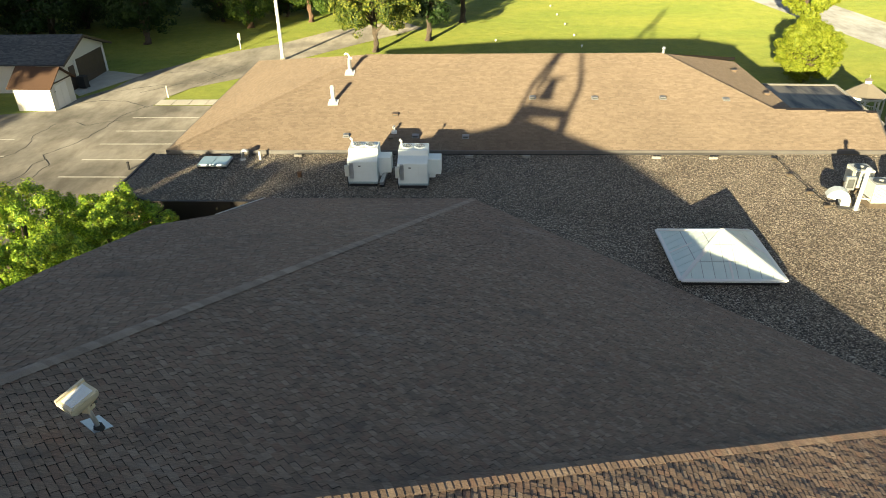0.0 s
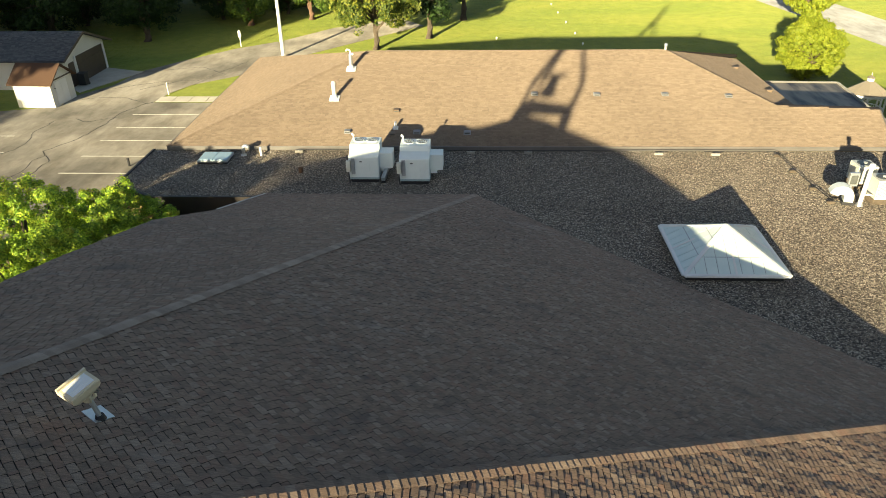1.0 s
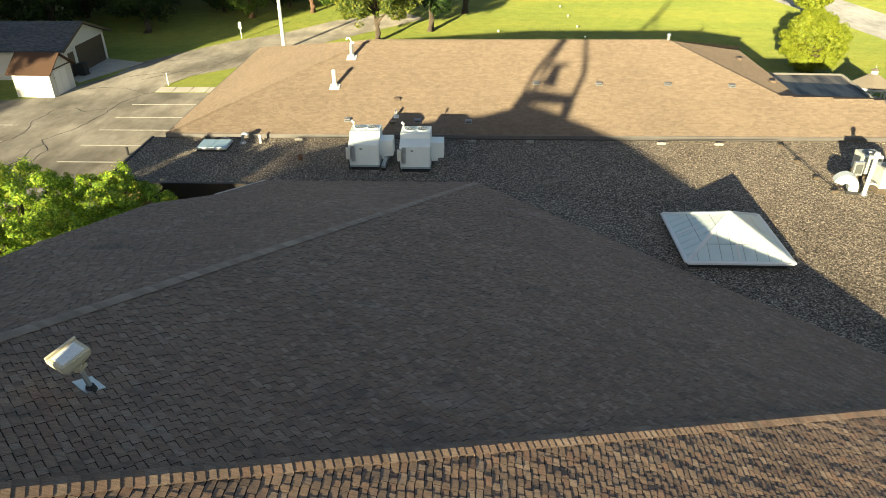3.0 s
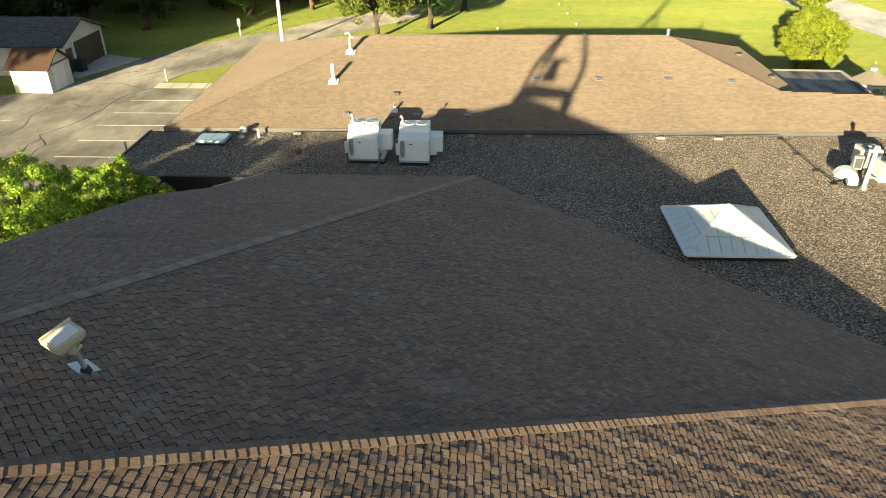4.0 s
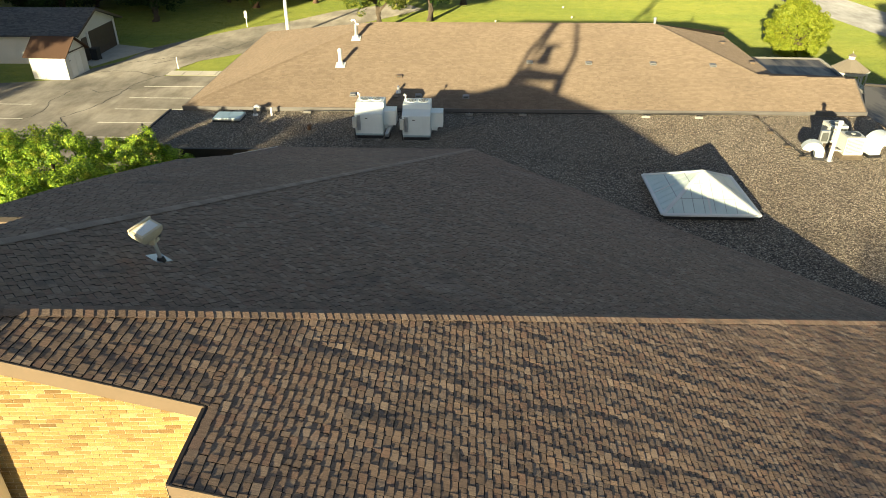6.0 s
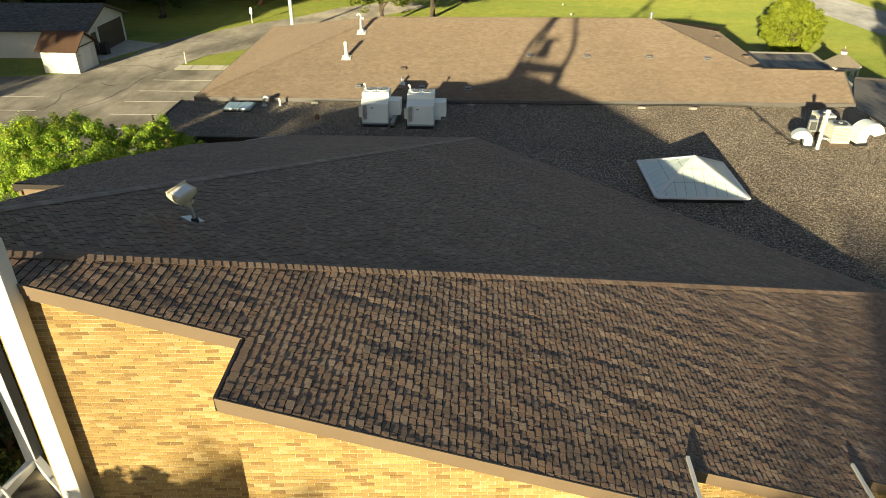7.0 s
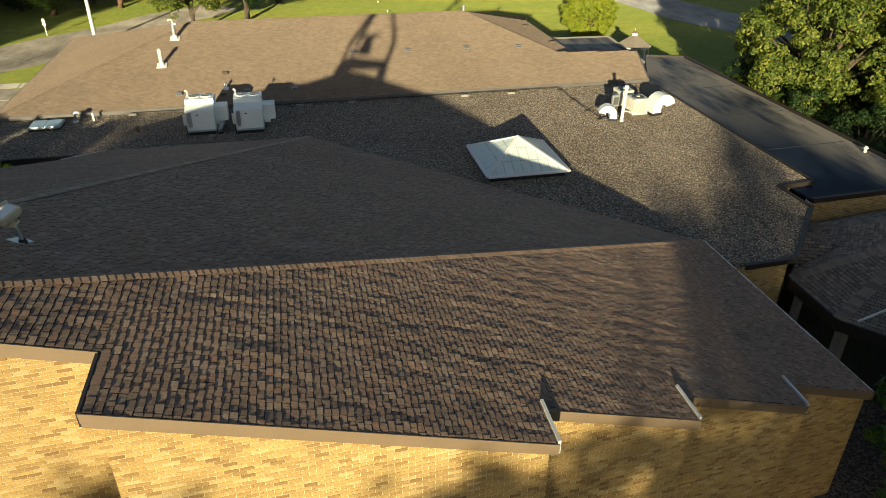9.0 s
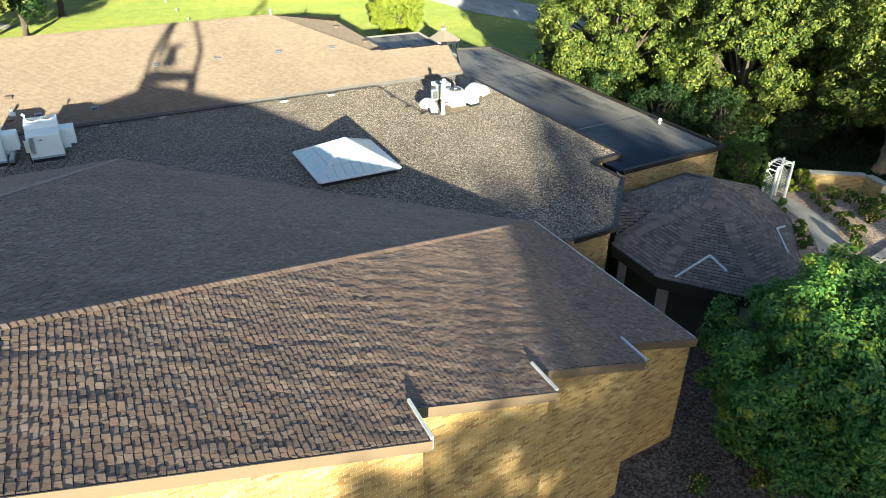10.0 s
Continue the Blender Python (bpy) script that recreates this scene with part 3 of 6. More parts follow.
# ---- the gravel roof and its edge ----
GRAVEL_PLAN = [(-14.6, 26.7), (-10.2, 26.7), (-8, 20), (-4, 12), (6, 10.8), (13.35, 12.0), (13.85, 11.7), (15.85, 11.8), (18.98, 15.18), (18.9, 17.3), (20.7, 17.45), (20.5, 32.3), (-15.5, 32.4), (-16.75, 32.4), (-16.75, 27.9)]
tagged(part("gravel_roof", prismed(GRAVEL_PLAN, G - 0.13, G), GRAVEL), "flat roof covered with grey and tan gravel", "roof", kind="structure")
EDGE = [(13.85, 11.7), (15.85, 11.8), (18.98, 15.18), (18.9, 17.3), (20.7, 17.45), (20.55, 31.4)]
for k, (p, q) in enumerate(zip(EDGE, EDGE[1:])):
    f = strip(bmesh.new(), p, q, 0.14, (G - 0.15, G + 0.05), (G - 0.15, G + 0.05), 0.07)
    tagged(part(f"gravel_edge_{k + 1}", f, FASCIA_DARK), "dark bronze metal edge of the gravel roof", "fascia", kind="structure")
EDGE_L = [(-16.75, 32.4), (-16.75, 27.9), (-14.6, 26.7), (-9.6, 26.7)]
for k, (p, q) in enumerate(zip(EDGE_L, EDGE_L[1:])):
    # the court side hangs far lower, a dark band for shade on the wall
    low = G - (0.3, 0.3, 1.15)[k]
    f = strip(bmesh.new(), p, q, 0.12, (low, G + 0.05), (low, G + 0.05), 0.06)
    tagged(part(f"gravel_edge_{k + 6}", f, FASCIA_DARK), "dark metal edge of the gravel roof, court side deepened as painted shade", "fascia", kind="structure")
flat = lambda x, y: 3.74
for k, (p, q) in enumerate((((13.7, 11.9), (15.75, 12.0)), ((15.75, 12.0), (18.85, 15.35)), ((18.85, 15.3), (18.8, 17.45)), ((18.8, 17.5), (19.75, 17.55)))):
    brick_wall(f"wall_entry_{k + 1}", p, q, 0.0, flat, "buff brick wall under the gravel roof", draw_from=0.5)
brick_wall("wall_court", (-14.5, 26.85), (-9.6, 26.85), 0.0, flat, "shaded brick wall under the gravel roof", draw_from=1.5)
brick_wall("wall_court_2", (-16.6, 28.0), (-14.5, 26.85), 0.0, flat, "shaded brick wall under the gravel roof", draw_from=1.5)
brick_wall("wall_court_3", (-16.6, 32.5), (-16.6, 28.0), 0.0, flat, "brick wall facing the parking lot", draw_from=2.5)

# the membrane roof
MEM = [(19.72, 16.05), (26.1, 16.3), (25.85, 38.0), (23.3, 38.7), (20.7, 33.0)]
tagged(part("membrane_roof", prismed(MEM, 3.57, 3.68), MEMBRANE), "flat black rubber membrane roof with dusty seams", "roof", kind="structure")
for k, (p, q) in enumerate((((19.72, 16.05), (26.1, 16.3)), ((26.1, 16.3), (25.85, 38.0)), ((25.85, 38.0), (23.3, 38.7)))):
    f = strip(bmesh.new(), p, q, 0.16, (3.60, 3.80), (3.60, 3.80), 0.05)
    tagged(part(f"membrane_edge_{k + 1}", f, FASCIA_DARK), "dark metal coping along the membrane roof", "coping", kind="structure")
flat2 = lambda x, y: 3.6
brick_wall("wall_east_1", (19.75, 16.2), (22.6, 16.32), 0.0, flat2, "buff brick wall under the membrane roof", draw_from=0.5)
brick_wall("wall_east_2", (22.6, 16.32), (25.95, 16.45), 0.0, flat2, "buff brick wall under the membrane roof", draw_from=0.5)
brick_wall("wall_east_3", (25.95, 16.45), (25.7, 38.0), 0.0, flat2, "brick wall along the garden", draw_from=3.2)

# ---- the far wing with its tan hip roof ----
RL, RR = (-6.7, 41.2), (10.87, 41.2)
FAR_NEAR = [(-16.0, 32.3), (20.35, 32.3), (20.9, 35.4), (15.6, 35.72), RR, RL]
z_flat = lambda x, y: 4.1


def z_hip_w(x, y):
    return 4.1 + 0.2796 * (x + 16.0)


def z_hip_e(x, y):
    return 6.7 - 0.338 * (x - 10.87)


def z_north(x, y):
    return 4.1 + 0.292 * (50.1 - y)


roof_far = roof_slab("roof_far_near", FAR_NEAR, z_far, 0.2, FASCIA_DARK, "long sunlit tan shingle slope with vents")
roof_far_w = roof_slab("roof_far_west", [(-16.0, 50.1), (-16.0, 32.3), RL], z_hip_w, 0.2, FASCIA_DARK, "tan shingle hip end")
roof_far_n = roof_slab("roof_far_north", [(17.55, 50.1), (-16.0, 50.1), RL, RR, (17.55, 47.9)], z_north, 0.2, FASCIA_DARK, "tan shingle slope facing away")
roof_far_e = roof_slab("roof_far_east", [RR, (15.6, 35.72), (17.55, 35.75), (17.55, 47.9)], z_hip_e, 0.2, FASCIA_DARK, "tan shingle hip end with two low vents")
for k, (p, q) in enumerate((((-16.0, 32.3), (20.35, 32.3)), ((-16.0, 50.1), (-16.0, 32.3)), ((20.35, 32.3), (20.9, 35.4)))):
    zz = (z_far(*p), z_far(*q)) if k != 1 else (4.1, 4.1)
    f = strip(bmesh.new(), p, q, 0.08, (zz[0] - 0.2, zz[0] + 0.008), (zz[1] - 0.2, zz[1] + 0.008), 0.03)
    tagged(part(f"eave_{k + 1}", f, FLASHING), "grey metal flashing along the eave of the far roof", "flashing", kind="structure")
tagged(part("wall_far_step", prismed([(15.6, 35.74), (20.9, 35.42), (20.9, 35.6), (15.6, 35.9)], 3.3, lambda x, y: z_far(x, y) - 0.02), FASCIA_DARK), "dark back of the lean-to roof", "wall", kind="structure")
tagged(part("low_roof", prismed([(17.3, 35.9), (22.6, 35.7), (23.4, 45.3), (17.6, 45.6)], 3.0, 3.5), MEMBRANE), "low flat membrane roof behind the far wing", "roof", kind="structure")
f = strip(bmesh.new(), (22.6, 35.7), (23.4, 45.3), 0.16, (2.9, 3.58), (2.9, 3.58), 0.1)
strip(f, (23.4, 45.3), (17.6, 45.6), 0.16, (2.9, 3.584), (2.9, 3.584), 0.1)
tagged(part("low_roof_edge", f, plain("grey_coping", (0.2, 0.19, 0.17), 0.7)), "grey coping round the low flat roof", "coping", kind="structure")
for k, (p, q) in enumerate((((-15.6, 49.7), (-15.6, 32.6)), ((17.2, 49.7), (-15.6, 49.7)), ((17.3, 32.6), (17.3, 47.2)))):
    brick_wall(f"wall_far_{k + 1}", p, q, 0.0, lambda x, y: 4.0, "brick wall of the far wing", draw_from=3.5)
tagged(part("wall_low", prismed([(17.4, 36.2), (22.5, 36.0), (23.25, 45.2), (17.6, 45.4)], 0, 3.0), BRICK), "brick walls under the low flat roof", "wall", kind="structure")

# ---- the entrance canopy: a stretched octagon with a short ridge ----
EA, EB = (21.35, 12.44), (20.28, 11.28)
EZ, EE = 4.5, 2.95
oct_pts = [(16.01, 11.95), (15.96, 9.36), (18.08, 6.73), (20.49, 6.94), (24.14, 10.6), (25.3, 13.4), (23.6, 16.0), (19.25, 15.45)]
apex = [EB, EB, EB, None, EA, EA, EA, None]
entry_planes = []
for k in range(8):
    a, b = oct_pts[k], oct_pts[(k + 1) % 8]
    poly = [a, b, apex[k]] if apex[k] else ([a, b, EA, EB] if k == 3 else [a, b, EB, EA])
    a, b, c = Vector((*poly[0], EE)), Vector((*poly[1], EE)), Vector((*poly[2], EZ))
    nrm = (b - a).cross(c - a)
    zf = lambda x, y, n=nrm.copy(), a=a.copy(): a.z - (n.x * (x - a.x) + n.y * (y - a.y)) / n.z
    entry_planes.append(zf)
    r = roof_slab(f"roof_entry_{k + 1}", poly, zf, 0.12, FASCIA_DARK, "brown-grey shingle facet of the entrance canopy")
    shingles(r, zf, (-nrm.x / nrm.z, -nrm.y / nrm.z), poly, SHINGLE_ENTRY, width=0.30, course=0.15, lift=0.011, joint=0.014)
    caps(r, poly[0], poly[-1], lambda x, y, f=zf: f(x, y) + 0.03, 0.2, SHINGLE_ENTRY, 0.16, drop=0.1)
    f = strip(bmesh.new(), poly[0], poly[1], 0.08, (EE - 0.42, EE + 0.0), (EE - 0.42, EE + 0.0), 0.04)
    part("fascia", f, FASCIA_DARK, r, "deep dark bronze fascia")
caps(r, EB, EA, lambda x, y: EZ + 0.03, 0.2, SHINGLE_ENTRY, 0.16, drop=0.25)
# the saddle between the canopy and the gravel roof
S0, S1 = (18.45, 12.78), (17.45, 13.55)
for k, (p, name) in enumerate((((16.55, 12.5), "saddle_1"), ((18.75, 14.9), "saddle_2"))):
    tri = [Vector((*S0, entry_planes[7](*S0) + 0.03)), Vector((*S1, 3.72)), Vector((*p, EE + 0.06))]
    nrm = (tri[1] - tri[0]).cross(tri[2] - tri[0])
    zf = lambda x, y, n=nrm.copy(), a=tri[0].copy(): a.z - (n.x * (x - a.x) + n.y * (y - a.y)) / n.z
    r = roof_slab(name, [S0, S1, p] if k == 0 else [S1, S0, p], zf, 0.1, FASCIA_DARK, "small shingled saddle between the canopy and the gravel roof")
    shingles(r, zf, (-nrm.x / nrm.z, -nrm.y / nrm.z), [S0, S1, p], SHINGLE_ENTRY, width=0.30, course=0.15, lift=0.011, joint=0.014)
tagged(part("entry_ceiling", prismed(oct_pts, EE - 0.36, EE - 0.3), FASCIA_DARK), "dark soffit of the entrance canopy", "soffit", kind="structure")
ENTRY_GLASS = plain("dark_entry_glass", (0.05, 0.055, 0.05), 0.1, vary=0.1)
inner = [(c[0] + (p[0] - c[0]) * 0.86, c[1] + (p[1] - c[1]) * 0.86) for p, c in zip(oct_pts, [EB] * 4 + [EA] * 4)]
for k in range(8):
    p, q = inner[k], inner[(k + 1) % 8]
    w = thing(f"wall_glazed_{k + 1}", (0, 0, 0), "dark glazed entrance wall with tan posts", "wall", kind="structure")
    part("glass", strip(bmesh.new(), p, q, 0.04, (0.0, EE - 0.4), (0.0, EE - 0.4)), ENTRY_GLASS, w)
    part("post", boxed(p[0] - 0.16, p[0] + 0.16, p[1] - 0.16, p[1] + 0.16, 0, EE - 0.4, bev=0.01), CONCRETE, w)


# ---- bell tower: three white posts on a platform, a ring beam and a tapering open spire with a bell ----
TP = 5.68
tower = thing("bell_tower", (0, 0, 0), "white three-legged open bell tower beside the brick wall", "bell tower")
POSTS = [((-7.29, -6.95, 2.48, 2.76), (0.0, 0.0)), ((-9.22, -8.86, 2.4, 2.7), (-0.62, 0.5)), ((-8.93, -8.71, 3.87, 4.12), (-0.05, 0.0))]
LEGS, HEADS = [], []
for (x0, x1, y0, y1), (dx, dy) in POSTS:
    post = boxed(x0, x1, y0, y1, 0.0, 11.5, bev=0.012)
    for v in post.verts:
        lean = max(0.0, v.co.z - TP) / (11.5 - TP)
        v.co.x, v.co.y = v.co.x + dx * lean, v.co.y + dy * lean
    part("post", post, WHITE, tower)
    LEGS.append(((x0 + x1) / 2, (y0 + y1) / 2))
    HEADS.append(((x0 + x1) / 2 + dx, (y0 + y1) / 2 + dy))
cx, cy = sum(p[0] for p in HEADS) / 3, sum(p[1] for p in HEADS) / 3
for k in range(3):
    p, q = LEGS[k], LEGS[(k + 1) % 3]
    part("curb_beam", strip(bmesh.new(), p, q, 0.14, (TP - 0.12, TP + 0.22), (TP - 0.12, TP + 0.22), 0.07), WHITE, tower)
    p, q = HEADS[k], HEADS[(k + 1) % 3]
    part("ring_beam", strip(bmesh.new(), p, q, 0.2, (11.38, 11.8), (11.38, 11.8), 0.1), WHITE, tower)
STAIN, sn, sl_, sb = mat("stained_platform", 0.9)
sl_.new(ramp(sn, sl_, world_noise(sn, sl_, 1.6, 4), [(0.42, (0.07, 0.055, 0.04)), (0.55, (0.26, 0.22, 0.15))]), sb.inputs["Base Color"])
part("platform", prismed([LEGS[1], LEGS[0], (-7.15, 3.2), LEGS[2]], TP - 0.12, TP + 0.03), STAIN, tower, "stained weathered platform")
part("drain_spout", tubed([(-7.75, 2.95, TP + 0.03), (-7.7, 2.9, TP + 0.25), (-7.55, 2.75, TP + 0.31)], 0.04), WHITE, tower)
part("guy_rod", cyled((-8.4, 2.75, TP + 0.03), (-9.1, 2.45, TP + 4.0), 0.012, seg=6), GALV, tower)
part("guy_sleeve", cyled((-8.4, 2.75, TP + 0.03), (-8.53, 2.7, TP + 0.75), 0.028, seg=8), WHITE, tower)
for x, y in HEADS:
    pts = [(x, y, 11.45), (x, y, 12.9)]
    for k in range(1, 6):
        u = k / 5
        pts.append((x + (cx - x) * 0.95 * u, y + (cy - y) * 0.95 * u, 12.9 + 3.2 * u))
    part("spire_leg", tubed(pts, [0.14, 0.14, 0.13, 0.12, 0.11, 0.1, 0.09], 8), WHITE, tower)
bell = bmesh.new()
prof = [(0.03, 13.12), (0.2, 13.04), (0.27, 12.85), (0.31, 12.5), (0.4, 12.25), (0.47, 12.15), (0.42, 12.15), (0.25, 12.7)]
rings = [[bell.verts.new((cx + r * math.cos(a), cy + r * math.sin(a), z)) for a in [2 * math.pi * j / 20 for j in range(20)]] for r, z in prof]
for a, b in zip(rings, rings[1:]):
    for j in range(20):
        bell.faces.new((a[j], a[(j + 1) % 20], b[(j + 1) % 20], b[j]))
part("bell", bell, plain("bronze", (0.25, 0.16, 0.07), 0.4, 0.8), tower, "bronze bell", smooth=True)
part("headstock", boxed(cx - 0.6, cx + 0.6, cy - 0.08, cy + 0.08, 13.05, 13.2), WHITE, tower)
part("finial", cyled((cx, cy, 15.3), (cx + 0.3, cy, 17.9), 0.22, 0.1, 8), WHITE, tower)
part("finial_bar", boxed(cx - 0.25, cx + 0.65, cy - 0.07, cy + 0.07, 16.85, 17.0), WHITE, tower)

# ---- on the back slope: the floodlight ----
CREAM = plain("cream_cast_metal", (0.66, 0.58, 0.42), 0.45, vary=0.08)
LENS, n_, l_, b_ = mat("lamp_glass", 0.08)
b_.inputs["Base Color"].default_value = (0.86, 0.88, 0.9, 1)
b_.inputs["Metallic"].default_value = 0.1
fx, fy = -5.80, 6.48
fz = z_back(fx, fy)
flood = thing("floodlight", (fx, fy, fz), "cream floodlight on a short pole with a metal flashing plate", "floodlight")
roof_turn = Vector((0.2292, 0.2263, 1)).to_track_quat("Z", "Y").to_matrix().to_4x4()
fl = boxed(-0.19, 0.19, -0.15, 0.15, 0.012, 0.024)
bmesh.ops.transform(fl, matrix=roof_turn @ pose(0.12, 0.0, 0, 0, 0, 12), verts=fl.verts)
part("flashing", fl, GALV, flood, "bluish metal flashing plate")
part("boot", cyled((0, 0, 0.0), (0, 0, 0.09), 0.085, 0.06, 16), BLACK, flood, "black rubber boot")
part("pole", cyled((0, 0, 0.05), (-0.04, -0.03, 0.4), 0.036), GALV, flood)
part("knuckle", boxed(-0.13, -0.01, -0.07, 0.01, 0.36, 0.5, bev=0.02), CREAM, flood)
part("yoke", tubed([(-0.05, -0.03, 0.38), (0.02, 0.02, 0.44), (0.0, 0.06, 0.54), (-0.08, 0.05, 0.6)], 0.028, 8), CREAM, flood)
part("wing_bolt", cyled((0.0, 0.03, 0.5), (0.07, 0.05, 0.5), 0.022, seg=8), DARK_METAL, flood)
head = bmesh.new()
lo = [head.verts.new(v) for v in ((-0.2, -0.12, 0.0), (0.2, -0.12, 0.0), (0.2, 0.12, 0.0), (-0.2, 0.12, 0.0))]
md = [head.verts.new(v) for v in ((-0.3, -0.2, 0.17), (0.3, -0.2, 0.17), (0.3, 0.2, 0.17), (-0.3, 0.2, 0.17))]
hi = [head.verts.new(v) for v in ((-0.3, -0.2, 0.31), (0.3, -0.2, 0.31), (0.3, 0.2, 0.31), (-0.3, 0.2, 0.31))]
for a, b in ((lo, md), (md, hi)):
    for k in range(4):
        head.faces.new((a[k], a[(k + 1) % 4], b[(k + 1) % 4], b[k]))
head.faces.new(lo[::-1])
head.faces.new(hi)
bmesh.ops.bevel(head, geom=head.edges[:], offset=0.018, segments=2, affect="EDGES")
aim = pose(-0.12, -0.04, 0.49) @ Vector((0.10, -0.22, 0.97)).to_track_quat("Z", "Y").to_matrix().to_4x4() @ pose(0, 0, 0, 0, 0, 38)
aim = aim @ Matrix.Scale(0.78, 4)
bmesh.ops.transform(head, matrix=aim, verts=head.verts)
housing = part("housing", head, CREAM, flood)
ln = boxed(-0.23, 0.23, -0.14, 0.14, 0.304, 0.322, bev=0.006)
bmesh.ops.transform(ln, matrix=aim, verts=ln.verts)
part("lens", ln, LENS, housing, "clear glass lens with a bright reflector")
for k in range(5):
    rib = boxed(-0.21, 0.21, -0.105 + k * 0.048, -0.095 + k * 0.048, 0.318, 0.327)
    bmesh.ops.transform(rib, matrix=aim, verts=rib.verts)
    part("reflector_rib", rib, WHITE, housing)
hood = boxed(-0.31, 0.31, 0.17, 0.215, 0.2, 0.36, bev=0.01)
bmesh.ops.transform(hood, matrix=aim, verts=hood.verts)
part("visor", hood, CREAM, housing)

# ---- on the gravel roof ----
def rooftop_unit(x, y, label):
    u = thing("rooftop_unit", (x, y, G), label, "air conditioner", "rooftop units")
    part("curb", boxed(0.06, 1.32, 0.05, 1.55, 0.0, 0.2), BLACK, u, "black roof curb")
    b = bmesh.new()
    prof = [(0.0, 0.18), (0.0, 1.22), (0.55, 1.40), (0.62, 1.62), (1.55, 1.62), (1.55, 0.18)]
    sides = [[b.verts.new((xx, yy, zz)) for yy, zz in prof] for xx in (0.0, 1.36)]
    for k in range(6):
        b.faces.new((sides[0][k], sides[0][(k + 1) % 6], sides[1][(k + 1) % 6], sides[1][k]))
    b.faces.new(sides[0])
    b.faces.new(sides[1][::-1])
    bmesh.ops.bevel(b, geom=b.edges[:], offset=0.015, segments=2, affect="EDGES")
    body = part("body", b, UNIT, u)
    part("base_rail", boxed(-0.02, 1.38, -0.02, 1.57, 0.17, 0.26, bev=0.008), plain("blue_grey_rail", (0.36, 0.45, 0.46), 0.5), u)
    part("access_panel", boxed(0.36, 0.95, -0.012, 0.01, 0.29, 1.18, bev=0.004), UNIT, u)
    part("end_panel", boxed(0.975, 1.33, -0.012, 0.01, 0.29, 1.18, bev=0.004), UNIT, u)
    part("name_plate", boxed(0.5, 0.62, -0.018, 0.0, 1.0, 1.05), DARK_METAL, u)
    for fxx in (0.4, 0.98):
        g = bmesh.new()
        cyl(g, (fxx, 1.1, 1.61), (fxx, 1.1, 1.66), 0.27, 0.25, 24)
        fan = part("fan_guard", g, UNIT, u)
        ring = bmesh.new()
        for rr in (0.07, 0.14, 0.21):
            tube(ring, [(fxx + rr * math.cos(a), 1.1 + rr * math.sin(a), 1.668) for a in [2 * math.pi * j / 18 for j in range(19)]], 0.008, 5, False)
        part("guard_wire", ring, DARK_METAL, fan)
    hood = boxed(1.36, 1.95, 0.45, 1.2, 0.52, 1.25, bev=0.012)
    part("intake_hood", hood, UNIT, u, "side intake hood")
    part("hood_lip", boxed(1.40, 1.68, 0.5, 1.1, 0.34, 0.52, bev=0.01), UNIT, u)
    part("disconnect_box", boxed(-0.1, 0.1, -0.16, -0.01, 0.58, 1.1, bev=0.012), UNIT_TAN, u)
    part("conduit", tubed([(0.02, -0.1, 0.02), (0.0, -0.09, 0.35), (0.0, -0.09, 0.6)], 0.025, 8), BLACK, u)
    part("bracket", boxed(0.12, 0.28, -0.09, 0.0, 0.45, 1.2, bev=0.01), GALV, u)
    part("flue", tubed([(0.1, 1.25, 1.6), (0.1, 1.25, 1.84), (0.04, 1.2, 1.9)], 0.06, 10), WHITE, u)
    return u


unit = rooftop_unit(-5.97, 28.35, "pale grey-green rooftop air conditioner with side hood on black curb")
copy_thing(unit, pose(-3.66, 28.15, G))
duct = thing("drain_duct", (-4.42, 28.2, G), "sloping galvanised duct on the gravel beside the air conditioner", "duct")
part("trough", boxed(-0.09, 0.09, 0.0, 1.3, 0.05, 0.2, m=pose(0, 0, 0.12, 14, 0, -8)), GALV, duct)
part("foot", boxed(-0.1, 0.1, 0.1, 0.25, 0, 0.22), BLACK, duct)

# the pyramid skylight
SX0, SX1, SY0, SY1, SZ, SA = 7.0, 10.6, 20.0, 23.72, 4.12, 5.14
PANEL, pn, pl_, pb = mat("milky_glazing_panel", 0.3)
pf = world_noise(pn, pl_, 2.5)
pl_.new(ramp(pn, pl_, pf, [(0.3, (0.63, 0.73, 0.70)), (0.7, (0.70, 0.78, 0.74))]), pb.inputs["Base Color"])
skyl = thing("pyramid_skylight", (0, 0, 0), "pyramid skylight of milky panels with white bars on a dark curb", "skylight")
part("curb", boxed(SX0 + 0.12, SX1 - 0.12, SY0 + 0.12, SY1 - 0.12, G - 0.02, SZ - 0.06), BLACK, skyl, "dark roof curb")
corners = [Vector((SX0, SY0, SZ)), Vector((SX1, SY0, SZ)), Vector((SX1, SY1, SZ)), Vector((SX0, SY1, SZ))]
top = Vector(((SX0 + SX1) / 2, (SY0 + SY1) / 2, SA))
SEAM = plain("grey_glazing_bar", (0.42, 0.46, 0.46), 0.5)


def bar(bm, a, b, w, h):
    """A square bar from a to b, lifted by h along its own upper side."""
    a, b = Vector(a), Vector(b)
    way = (b - a).normalized()
    side = way.cross(Vector((0, 0, 1))).normalized()
    up = side.cross(way)
    vs = [bm.verts.new(p + side * s * w / 2 + up * u) for p in (a, b) for s, u in ((-1, -0.02), (1, -0.02), (1, h), (-1, h))]
    for f in ((0, 1, 2, 3), (4, 5, 6, 7), (0, 1, 5, 4), (1, 2, 6, 5), (2, 3, 7, 6), (3, 0, 4, 7)):
        bm.faces.new([vs[k] for k in f])
    return bm


